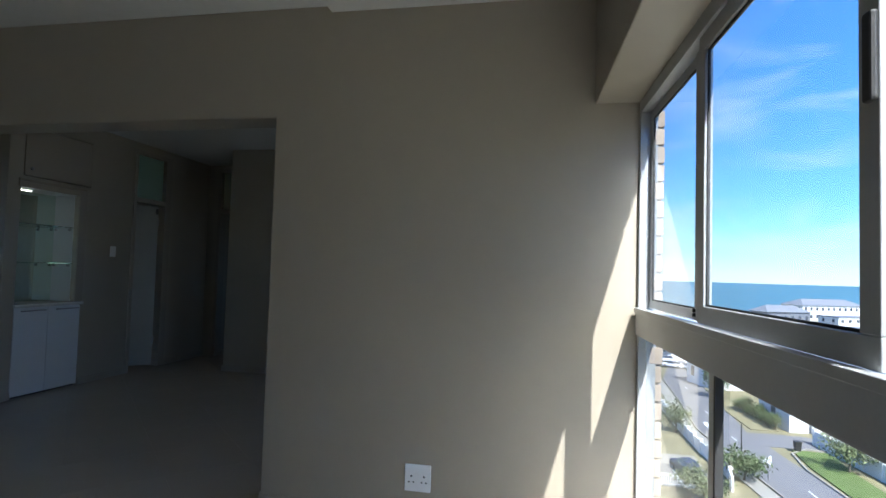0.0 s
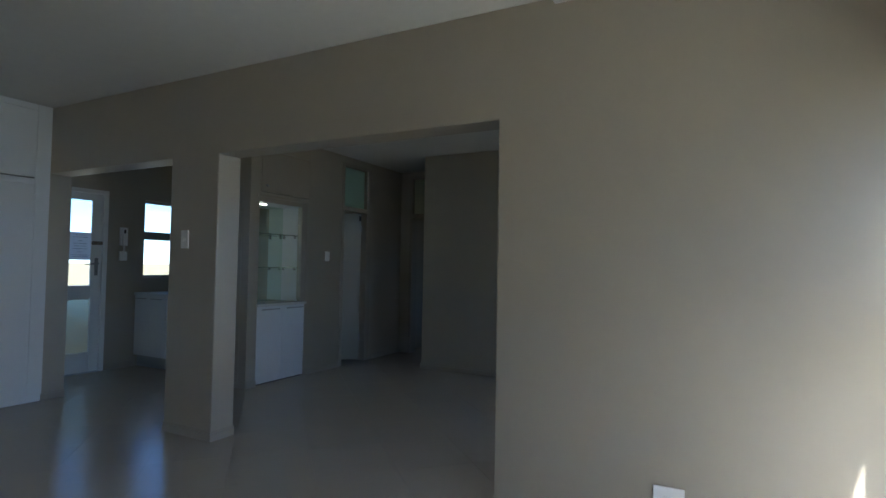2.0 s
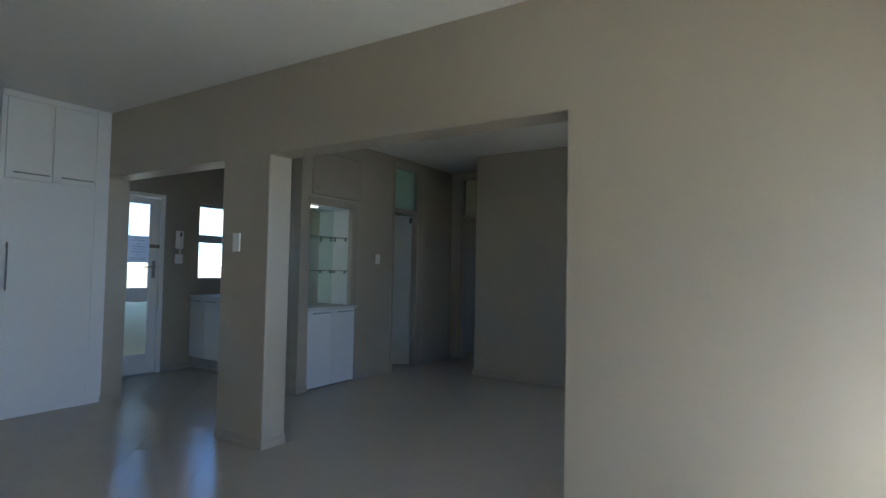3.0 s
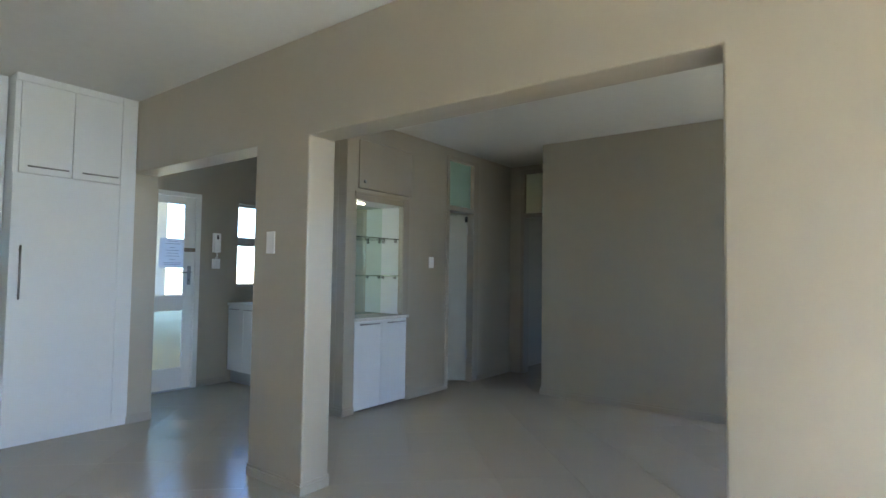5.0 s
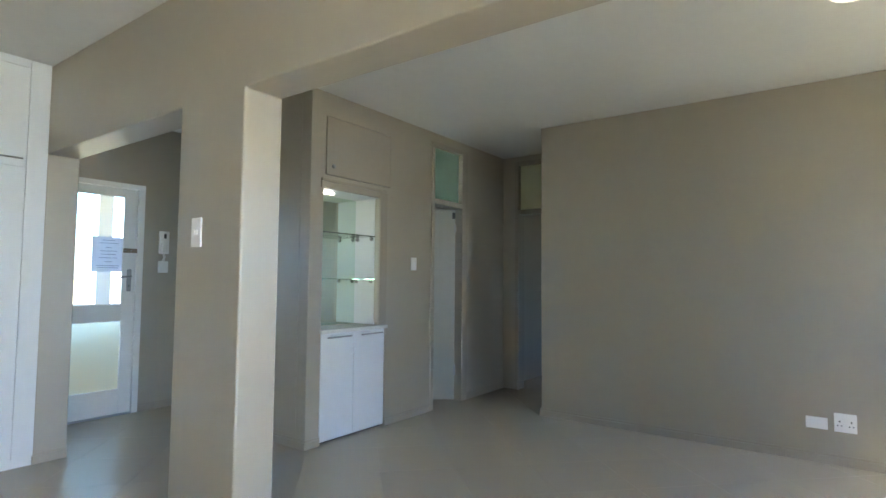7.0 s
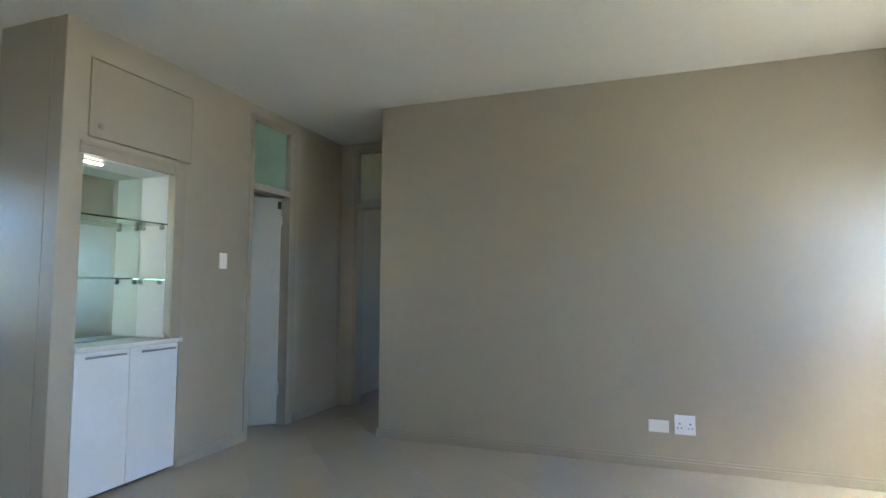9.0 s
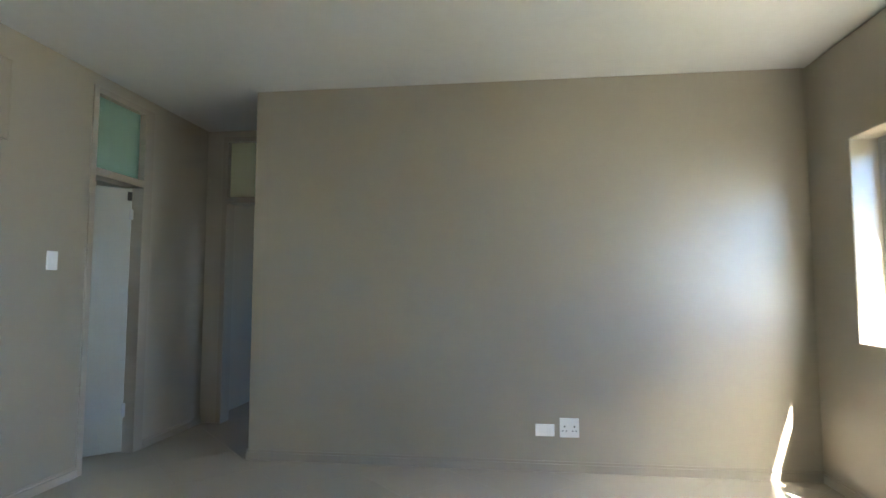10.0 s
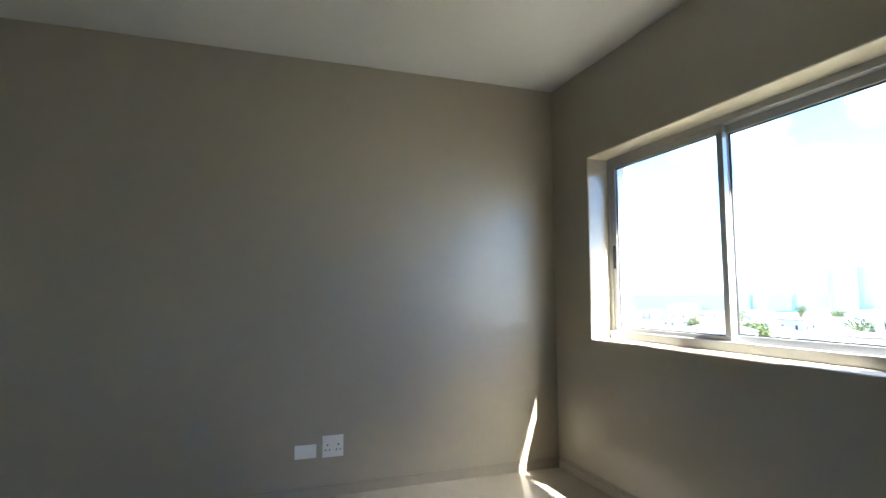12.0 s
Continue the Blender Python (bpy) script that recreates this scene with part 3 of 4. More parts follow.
# ---- ceiling lamp ----
lamp = empty("ceiling_lamp", "round flush ceiling lamp with a lit white diffuser", "lamp", (0.02, 1.73, CEIL))
piece(lamp, "base", lathe([(0.15, 0), (0.15, -0.025), (0.145, -0.03)], (0.02, 1.73, CEIL), 36), M_PLAST, smooth=False)
piece(lamp, "diffuser", lathe([(0.142, -0.03), (0.138, -0.05), (0.115, -0.075), (0.07, -0.092), (0.02, -0.097)], (0.02, 1.73, CEIL), 36), M_LAMP, "lit opal diffuser", True)

# ---- tall cupboard and kitchenette ----
CX = -4.372
tall = empty("tall_cupboard", "white tall cupboard with two top doors, built to the ceiling", "cupboard", (CX, -0.45, 0))
piece(tall, "body", box(FAR_X + 0.01, CX - 0.02, -0.822, -0.004, 0.0, CEIL - 0.004), M_WHITE)
piece(tall, "filler", box(CX - 0.02, CX - 0.002, -0.118, -0.004, 0.06, CEIL - 0.004), M_WHITE, "white filler strip")
piece(tall, "plinth", box(CX - 0.06, CX - 0.03, -0.822, -0.004, 0.0, 0.06), M_DARK)
dd = piece(tall, "door", box(CX - 0.019, CX, -0.822, -0.122, 0.025, 1.937, bev=0.0015), M_WHITE)
handle_bar(tall, dd, (CX, -0.765, 1.035), (CX, -0.765, 1.42), (0.03, 0, 0), 0.007)
for y0, y1, h0, h1 in ((-0.79, -0.461, -0.745, -0.49), (-0.457, -0.122, -0.40, -0.148)):
    dd = piece(tall, "door", box(CX - 0.019, CX, y0, y1, 1.941, 2.60, bev=0.0015), M_WHITE)
    handle_bar(tall, dd, (CX, h0, 1.99), (CX, h1, 1.99), (0.028, 0, 0), 0.006)
piece(tall, "cornice", box(CX - 0.019, CX - 0.001, -0.822, -0.122, 2.603, CEIL - 0.004), M_WHITE)

for k, y1 in enumerate((-0.826, -1.426, -2.026)):
    wc = empty("wall_cabinet", "white wall cabinet above the kitchenette counter", "cabinet", (FAR_X, y1, 1.55), group="kitchenette wall cabinets")
    piece(wc, "body", box(FAR_X + 0.005, FAR_X + 0.45, y1 - 0.595, y1 - 0.004, 1.53, CEIL - 0.006), M_WHITE)
    dd = piece(wc, "door", box(FAR_X + 0.452, FAR_X + 0.47, y1 - 0.593, y1 - 0.006, 1.53, 2.60, bev=0.0015), M_WHITE)
    handle_bar(wc, dd, (FAR_X + 0.47, y1 - 0.40, 1.575), (FAR_X + 0.47, y1 - 0.15, 1.575), (0.028, 0, 0))
    bc = empty("base_unit", "white base cabinet of the kitchenette", "cabinet", (FAR_X, y1, 0), group="kitchenette base cabinets")
    piece(bc, "body", box(FAR_X + 0.005, CX - 0.20, y1 - 0.595, y1 - 0.004, 0.16, 0.90), M_WHITE)
    dd = piece(bc, "door", box(CX - 0.198, CX - 0.18, y1 - 0.593, y1 - 0.006, 0.16, 0.895, bev=0.0015), M_WHITE)
    handle_bar(bc, dd, (CX - 0.18, y1 - 0.40, 0.86), (CX - 0.18, y1 - 0.15, 0.86), (0.028, 0, 0))
    piece(bc, "kickboard", box(FAR_X + 0.1, CX - 0.22, y1 - 0.598, y1 - 0.002, 0.0, 0.16), M_ALU, "grey kickboard")
tagged(link("kitchenette_counter", box(FAR_X + 0.004, CX - 0.165, -2.63, -0.826, 0.902, 0.94, bev=0.004), M_STONE), "grey stone counter of the kitchenette", "countertop")
tagged(link("splashback", box(FAR_X + 0.001, FAR_X + 0.012, -2.63, -0.826, 0.942, 1.528), glass("blue_splashback", (0.55, 0.75, 0.82), 0.1)), "pale blue glass splashback behind the counter", "splashback", kind="structure")
kettle = empty("kettle", "small black appliance on the kitchenette counter", "appliance", (-4.72, -1.0, 0.94))
piece(kettle, "body", lathe([(0.08, 0), (0.085, 0.02), (0.075, 0.2), (0.055, 0.26), (0.02, 0.28)], (-4.72, -1.0, 0.94), 20), M_DARK, smooth=True)
piece(kettle, "spout", tube((-4.66, -1.0, 1.1), (-4.60, -1.0, 1.16), 0.018, r2=0.012), M_DARK)

# ---- kitchen door ----
kf = empty("door_frame", "white painted kitchen door frame", "door frame", (KX, 0.6, 0), kind="structure")
for y0, y1 in ((K_DOOR[0], K_DOOR[0] + 0.035), (K_DOOR[1] - 0.035, K_DOOR[1] + 0.02)):
    piece(kf, "jamb", box(KX - 0.1, KX + 0.015, y0, y1, 0, K_DOOR[2] - 0.035, bev=0.003), M_DOORW)
piece(kf, "head", box(KX - 0.1, KX + 0.015, K_DOOR[0], K_DOOR[1] + 0.02, K_DOOR[2] - 0.035, K_DOOR[2] + 0.01, bev=0.003), M_DOORW)
piece(kf, "threshold", box(KX - 0.2, KX + 0.01, K_DOOR[0] + 0.035, K_DOOR[1] - 0.035, -0.01, 0.012, bev=0.003), M_ALU)
kd = empty("door_2", "white half-glazed kitchen door, closed, with a notice on the glass", "door", (KX - 0.04, 0.6, 0), kind="structure")
a0, a1, kt = K_DOOR[0] + 0.038, K_DOOR[1] - 0.038, K_DOOR[2] - 0.04
x0, x1 = KX - 0.045, KX - 0.003
def rail(name, y0, y1, z0, z1):
    piece(kd, name, box(x0, x1, y0, y1, z0, z1, bev=0.003), M_DOORW)


rail("stile", a0, a0 + 0.10, 0.015, kt)
rail("stile", a1 - 0.105, a1, 0.015, kt)
rail("rail", a0 + 0.10, a1 - 0.105, 1.96, kt)
rail("rail", a0 + 0.10, a1 - 0.105, 0.83, 0.975)
rail("rail", a0 + 0.10, a1 - 0.105, 0.015, 0.235)
gp = piece(kd, "pane", box(KX - 0.028, KX - 0.022, a0 + 0.09, a1 - 0.095, 0.96, 1.975), M_GLASS)
gp.visible_shadow = False
gp2 = piece(kd, "pane", box(KX - 0.028, KX - 0.022, a0 + 0.09, a1 - 0.095, 0.22, 0.845), glass("obscure_cream_glass", (0.60, 0.55, 0.38), 0.6), "obscure cream glass lower pane")
gp2.visible_shadow = False
bead = box(x1 - 0.004, x1 + 0.006, a0 + 0.10, a0 + 0.112, 0.975, 1.96, bev=0.002)
box(x1 - 0.004, x1 + 0.006, a1 - 0.117, a1 - 0.105, 0.975, 1.96, bead, 0.002)
box(x1 - 0.004, x1 + 0.006, a0 + 0.112, a1 - 0.117, 0.975, 0.987, bead, 0.002)
box(x1 - 0.004, x1 + 0.006, a0 + 0.112, a1 - 0.117, 1.948, 1.96, bead, 0.002)
piece(kd, "glazing_bead", bead, M_DOORW)
lp = piece(kd, "lock_plate", box(x1, x1 + 0.006, a1 - 0.075, a1 - 0.035, 1.10, 1.30, bev=0.003), M_STEEL, "steel lock plate")
lv = tube((x1 + 0.04, a1 - 0.055, 1.235), (x1 + 0.045, a1 - 0.20, 1.225), 0.009, seg=10, r2=0.006)
tube((x1, a1 - 0.055, 1.235), (x1 + 0.045, a1 - 0.055, 1.235), 0.009, lv, 10)
subpiece(kd, lp, "lever", lv, M_STEEL, "steel lever handle", True)
subpiece(kd, lp, "keyhole", tube((x1 + 0.005, a1 - 0.055, 1.15), (x1 + 0.008, a1 - 0.055, 1.15), 0.007, seg=10), M_DARK)
bo = piece(kd, "bolt", box(x1, x1 + 0.014, a1 - 0.115, a1 + 0.025, 1.45, 1.49, bev=0.002), mat("bronze_bolt", (0.25, 0.2, 0.15), 0.4, metal=0.8), "dark metal slide bolt")
for y in (a1 - 0.10, a1 - 0.05, a1 + 0.01):
    subpiece(kd, bo, "screw", tube((x1 + 0.014, y, 1.47), (x1 + 0.017, y, 1.47), 0.006, seg=8), M_STEEL)
nt = empty("notice", "white printed paper notice stuck on the door glass", "notice", (KX - 0.02, 0.80, 1.42))
ny = (0.655, 0.925)
piece(nt, "sheet", box(KX - 0.0215, KX - 0.0205, ny[0], ny[1], 1.275, 1.585), M_PAPER)
for k, (z, w) in enumerate(((1.555, 0.10), (1.53, 0.16), (1.49, 0.05), (1.46, 0.14), (1.43, 0.12), (1.40, 0.15), (1.365, 0.06), (1.33, 0.19), (1.312, 0.17))):
    piece(nt, "text_line", box(KX - 0.0204, KX - 0.0200, 0.79 - w / 2, 0.79 + w / 2, z - 0.0025, z + 0.0025), M_INK)

# ---- intercom ----
ic = empty("intercom", "white wall intercom handset with a coiled cord", "intercom", (KX, 1.255, 1.55))
piece(ic, "cradle", box(KX, KX + 0.03, 1.215, 1.305, 1.455, 1.67, bev=0.006), M_PLAST)
hs = box(KX + 0.03, KX + 0.055, 1.228, 1.272, 1.46, 1.665, bev=0.008)
piece(ic, "handset", hs, M_PLAST)
piece(ic, "grille", box(KX + 0.055, KX + 0.057, 1.24, 1.262, 1.60, 1.645), M_DARK)
piece(ic, "wall_box", box(KX, KX + 0.025, 1.215, 1.305, 1.275, 1.385, bev=0.005), M_PLAST)
cb = bmesh.new()
pts = [Vector((KX + 0.04 + 0.012 * math.sin(k * 1.3), 1.245 + 0.012 * math.cos(k * 1.3) + 0.01 * math.sin(k * 0.11), 1.46 - k * 0.0028)) for k in range(48)]
for p, q in zip(pts, pts[1:]):
    tube(p, q, 0.0025, cb, 5)
piece(ic, "cord", cb, M_PLAST, "white coiled cord")

# ---- kitchen window and units ----
w3 = empty("window_3", "narrow grey aluminium kitchen window with an opening top light", "window", (KX, 1.73, 1.07), kind="structure")
ya, yb, za, zb = K_WIN
kb = box(KX - 0.12, KX - 0.06, ya, ya + 0.03, za, zb, bev=0.002)
box(KX - 0.12, KX - 0.06, yb - 0.03, yb, za, zb, kb, 0.002)
box(KX - 0.12, KX - 0.06, ya + 0.03, yb - 0.03, za, za + 0.03, kb, 0.002)
box(KX - 0.12, KX - 0.06, ya + 0.03, yb - 0.03, zb - 0.03, zb, kb, 0.002)
piece(w3, "window_frame", kb, M_ALU)
piece(w3, "crossbar", box(KX - 0.13, KX - 0.05, ya + 0.03, yb - 0.03, 1.545, 1.645, bev=0.003), M_ALU)
for z0, z1 in ((za + 0.03, 1.56), (1.63, zb - 0.03)):
    p = piece(w3, "pane", box(KX - 0.095, KX - 0.089, ya + 0.03, yb - 0.03, z0, z1), M_GLASS)
    p.visible_shadow = False
piece(w3, "stay", tube((KX - 0.05, ya + 0.08, 1.60), (KX - 0.045, ya + 0.22, 1.585), 0.005), M_STEEL)
KF = 1.435
KFX = KX + 0.60
u = empty("kitchen_unit", "white two-door kitchen end cabinet with steel bar handles", "cabinet", (KX, KF, 0))
piece(u, "body", box(KX + 0.004, KFX, KF + 0.02, 2.05, 0.14, 0.86), M_WHITE)
for k in range(2):
    xa = KX + 0.006 + k * 0.297
    dd = piece(u, "door", box(xa, xa + 0.294, KF, KF + 0.018, 0.14, 0.855, bev=0.0015), M_WHITE)
    handle_bar(u, dd, (xa + 0.04, KF, 0.825), (xa + 0.24, KF, 0.825), (0, -0.028, 0), 0.005)
piece(u, "kickboard", box(KX + 0.004, KFX - 0.02, KF + 0.05, KF + 0.06, 0.0, 0.14), M_ALU, "grey kickboard")
u = empty("kitchen_unit", "white kitchen sink cabinet under the window", "cabinet", (KX, 2.06, 0))
piece(u, "body", box(KX + 0.004, KFX - 0.02, 2.054, KBACK - 0.004, 0.14, 0.86), M_WHITE)
dd = piece(u, "door", box(KFX - 0.018, KFX, 2.056, KBACK - 0.006, 0.14, 0.855, bev=0.0015), M_WHITE)
handle_bar(u, dd, (KFX, 2.2, 0.825), (KFX, 2.45, 0.825), (0.028, 0, 0), 0.005)
piece(u, "kickboard", box(KX + 0.1, KFX - 0.06, 2.054, KBACK - 0.004, 0.0, 0.14), M_ALU, "grey kickboard")
tagged(link("kitchen_counter", box(KX + 0.003, KFX + 0.015, KF - 0.015, KBACK - 0.003, 0.862, 0.892, bev=0.003), M_WHITE), "white kitchen worktop with rounded edge", "countertop")
tp = empty("tap", "chrome swan-neck kitchen tap below the window", "tap", (KX + 0.10, 2.1, 0.892))
tb = tube((KX + 0.10, 2.1, 0.892), (KX + 0.10, 2.1, 1.16), 0.012)
for k in range(8):
    a, b = k * math.pi / 8, (k + 1) * math.pi / 8
    tube((KX + 0.16 - 0.06 * math.cos(a), 2.1, 1.16 + 0.06 * math.sin(a)), (KX + 0.16 - 0.06 * math.cos(b), 2.1, 1.16 + 0.06 * math.sin(b)), 0.011, tb, 10)
tube((KX + 0.22, 2.1, 1.16), (KX + 0.22, 2.1, 1.11), 0.012, tb)
piece(tp, "spout", tb, M_STEEL, smooth=True)
piece(tp, "lever", tube((KX + 0.10, 2.11, 0.95), (KX + 0.13, 2.17, 0.98), 0.006), M_STEEL)
for ya in (1.97,):
    wc = empty("wall_cabinet", "white wall cabinet above the kitchen window", "cabinet", (KX, ya, 2.07), group="kitchen wall cabinets")
    piece(wc, "body", box(KX + 0.004, KX + 0.33, ya, ya + 0.594, 2.09, CEIL - 0.004), M_WHITE)
    dd = piece(wc, "door", box(KX + 0.332, KX + 0.35, ya + 0.002, ya + 0.592, 2.09, 2.63, bev=0.0015), M_WHITE)
    handle_bar(wc, dd, (KX + 0.35, ya + 0.2, 2.13), (KX + 0.35, ya + 0.45, 2.13), (0.028, 0, 0))

# ---- outside: ground, sea, street ----
GZ = -17.35
M_GRASS = mat("dry_coastal_grass", (0.21, 0.185, 0.105), 0.95, var=0.3, scale=0.25, fine=3.0, spec=0.1)
M_LAWN = mat("green_verge", (0.10, 0.135, 0.045), 0.95, var=0.3, scale=0.5, fine=6.0, spec=0.1)
M_SAND = mat("beach_sand", (0.42, 0.37, 0.28), 0.95, var=0.1, scale=0.05, fine=1.0, spec=0.1)
M_ASPH = mat("worn_asphalt", (0.15, 0.145, 0.145), 0.85, var=0.14, scale=0.35, fine=9.0, spec=0.3)
M_PAVE = mat("pavement_concrete", (0.27, 0.25, 0.21), 0.9, var=0.12, scale=0.6, fine=8.0)
M_LINE = mat("road_paint", (0.75, 0.75, 0.72), 0.7, var=0.1)
M_HOUSE = mat("cream_house_render", (0.50, 0.46, 0.38), 0.8, var=0.05, scale=0.5)
M_WHITEH = mat("white_house_render", (0.62, 0.61, 0.58), 0.8, var=0.05, scale=0.5)
M_ROOF = mat("brown_roof_tiles", (0.24, 0.17, 0.13), 0.85, var=0.2, scale=1.0, fine=12)
M_GREYR = mat("grey_roof_sheet", (0.17, 0.175, 0.19), 0.6, var=0.1, scale=1.0)
M_HWIN = mat("dark_house_window", (0.05, 0.06, 0.08), 0.15, var=0.1)
M_SEA = mat("sea_water", (0.055, 0.135, 0.175), 0.6, var=0.18, scale=0.004, fine=0.03, spec=0.25)
M_FOAM = mat("surf_foam", (0.8, 0.82, 0.82), 0.9, var=0.1)
M_LEAF = mat("bush_leaves", (0.085, 0.115, 0.042), 0.7, var=0.35, scale=2.0, fine=8.0, spec=0.2)
M_LEAF2 = mat("olive_leaves", (0.135, 0.155, 0.07), 0.7, var=0.35, scale=2.0, fine=8.0, spec=0.2)
M_BARK = mat("bark", (0.12, 0.09, 0.06), 0.9, var=0.2)
M_TOWER = mat("pale_tower_concrete", (0.36, 0.37, 0.39), 0.8, var=0.05, scale=0.1)

structure("ground", slab("z", GZ - 1.0, GZ, -4600, 4800, -4600, 4700, [(-150, 6000, 330, 6000)]), M_GRASS, "dry grassy coastal ground below the building", "ground")
structure("beach", box(-150, 4800, 318, 352, GZ - 0.9, GZ + 0.04), M_SAND, "pale sand along the shore", "beach")
structure("sea", slab("z", GZ - 2.0, GZ - 0.3, -150, 4800, 352, 4700), M_SEA, "blue sea reaching to the horizon", "water")
rng = random.Random(5)
sf = bmesh.new()
for k in range(110):
    x, y = rng.uniform(40, 900), 354 + rng.random() ** 2 * 90
    w, d = rng.uniform(8, 40), rng.uniform(1.5, 4.5)
    box(x - w / 2, x + w / 2, y - d / 2, y + d / 2, GZ - 0.32, GZ - 0.24 + 0.01 * (k % 5), sf)
tagged(link("surf", sf, M_FOAM), "white breaking surf along the beach", "surf", kind="stuff")


def strip(name, pts, width, z, material, label, category):
    """A band along a line of points on the ground."""
    bm = bmesh.new()
    pts = [Vector(p) for p in pts]
    rows = []
    for i, p in enumerate(pts):
        d = (pts[min(i + 1, len(pts) - 1)] - pts[max(i - 1, 0)]).normalized()
        n = Vector((-d.y, d.x)) * width / 2
        rows.append([bm.verts.new((*(p + n), z)), bm.verts.new((*(p - n), z)), bm.verts.new((*(p - n), z - 0.3)), bm.verts.new((*(p + n), z - 0.3))])
    for a, b in zip(rows, rows[1:]):
        for k in range(4):
            bm.faces.new((a[k], a[(k + 1) % 4], b[(k + 1) % 4], b[k]))
    bm.faces.new(rows[0][::-1])
    bm.faces.new(rows[-1])
    bmesh.ops.recalc_face_normals(bm, faces=bm.faces[:])
    return structure(name, bm, material, label, category)


ROAD = [(26.2, 36.0), (25.1, 49.8), (24.2, 60), (23.6, 70), (25.2, 86), (26.6, 104), (33, 128), (50, 160), (85, 210)]
strip("road", ROAD, 5.6, GZ + 0.05, M_ASPH, "worn grey asphalt street", "road")
strip("side_road", [(25.0, 67.2), (31.5, 67.4), (48, 62), (70, 52)], 5.4, GZ + 0.055, M_ASPH, "asphalt side street joining the road", "road")
strip("pavement", [(p[0] - 4.1, p[1]) for p in ROAD[:6]], 1.6, GZ + 0.12, M_PAVE, "pale pavement beside the street", "pavement")
strip("verge", [(29.6, 36), (29.9, 50), (29.9, 58), (30.6, 63.6)], 3.6, GZ + 0.14, M_LAWN, "green mown grass verge", "verge")
strip("verge", [(28.9, 71.5), (28.8, 80), (30.2, 92), (31.4, 112)], 3.2, GZ + 0.14, M_GRASS, "dry grass verge along the street", "verge")
strip("kerb", [(27.55, 36), (27.6, 50), (27.4, 57), (28.2, 62.3), (30.5, 64.4), (36, 63.2)], 0.15, GZ + 0.2, M_PAVE, "pale concrete kerb", "kerb")
strip("kerb", [(p[0] - 3.0, p[1]) for p in ROAD[:6]], 0.15, GZ + 0.16, M_PAVE, "pale concrete kerb", "kerb")
for k in range(0, 9, 2):
    a = Vector(ROAD[1]).lerp(Vector(ROAD[3]), k / 5) if k < 6 else Vector(ROAD[3]).lerp(Vector(ROAD[5]), (k - 5) / 4)
    strip("lane_line", [a, a + Vector((-0.05, 1.6))], 0.1, GZ + 0.075, M_LINE, "white painted lane line", "road marking")
strip("lane_line", [(22.3, 68.5), (22.5, 73.5)], 0.5, GZ + 0.075, M_LINE, "worn white painted stop line", "road marking")
tagged(link("car_park", box(9.0, 17.2, 49.5, 55.6, GZ - 0.2, GZ + 0.06), M_ASPH), "small asphalt car park", "car park", kind="structure")
tagged(link("paved_yard", box(9.0, 17.4, 55.6, 58.8, GZ - 0.2, GZ + 0.065), M_PAVE), "pale paved yard beside the car park", "yard", kind="structure")
for x in (12.0, 14.2, 16.4):
    tagged(link("parking_line", box(x - 0.06, x + 0.06, 50.6, 54.8, GZ + 0.05, GZ + 0.068), M_LINE), "white painted parking bay line", "road marking", kind="structure")


def house(name, label, x, y, w, d, h, turn, wall, roof_m, floors=2, flat=False, rise=2.2):
    th = empty(name, label, "house", (x, y, GZ))
    th.rotation_euler = (0, 0, radians(turn))
    link("wall", box(-w / 2, w / 2, -d / 2, d / 2, 0, h), wall, th)
    if flat:
        link("roof", box(-w / 2 - 0.15, w / 2 + 0.15, -d / 2 - 0.15, d / 2 + 0.15, h, h + 0.35), roof_m, th)
    else:
        bm = bmesh.new()
        o = 0.5
        e = [bm.verts.new(p) for p in ((-w / 2 - o, -d / 2 - o, h), (w / 2 + o, -d / 2 - o, h), (w / 2 + o, d / 2 + o, h), (-w / 2 - o, d / 2 + o, h))]
        r = [bm.verts.new((-w / 2 + d * 0.35, 0, h + rise)), bm.verts.new((w / 2 - d * 0.35, 0, h + rise))]
        for f in ((e[0], e[1], r[1], r[0]), (e[2], e[3], r[0], r[1]), (e[1], e[2], r[1]), (e[3], e[0], r[0]), (e[3], e[2], e[1], e[0])):
            bm.faces.new(f)
        link("roof", bm, roof_m, th)
    n = max(2, int(w / 3))
    for f in range(floors):
        z = h / floors * f + h / floors * 0.35
        for s in (-1, 1):
            for k in range(n):
                wx = -w / 2 + w * (k + 0.5) / n
                wo = link("window", box(wx - 0.6, wx + 0.6, s * d / 2 - 0.04, s * d / 2 + 0.04, z, z + h / floors * 0.42), M_HWIN, th)
        m = max(1, int(d / 4))
        for s in (-1, 1):
            for k in range(m):
                wy = -d / 2 + d * (k + 0.5) / m
                link("window", box(s * w / 2 - 0.04, s * w / 2 + 0.04, wy - 0.5, wy + 0.5, z, z + h / floors * 0.42), M_HWIN, th)
    return th


house("house", "cream rendered house with a flat parapet roof", 35.2, 75.6, 8.0, 7.0, 4.6, 8, M_WHITEH, M_ROOF, 1, True)
house("house", "cream house with a brown tiled hip roof", 43.0, 80.5, 13, 9, 4.6, 8, M_HOUSE, M_ROOF, 1)
house("house", "cream house with a brown tiled roof behind a wall", 43.5, 61.0, 10, 9, 4.2, 14, M_HOUSE, M_ROOF, 1)
house("house", "grey roofed house across the street", 34.0, 101.0, 11, 8, 4.0, 15, M_WHITEH, M_GREYR, 1)
house("house", "white house with open garages", 36.0, 133.0, 13, 7, 4.5, 12, M_WHITEH, M_GREYR, 1)
house("beach_building", "white low seafront building with a band of windows", 118, 233, 17, 9, 5.6, 20, M_WHITEH, M_GREYR, 2, True)
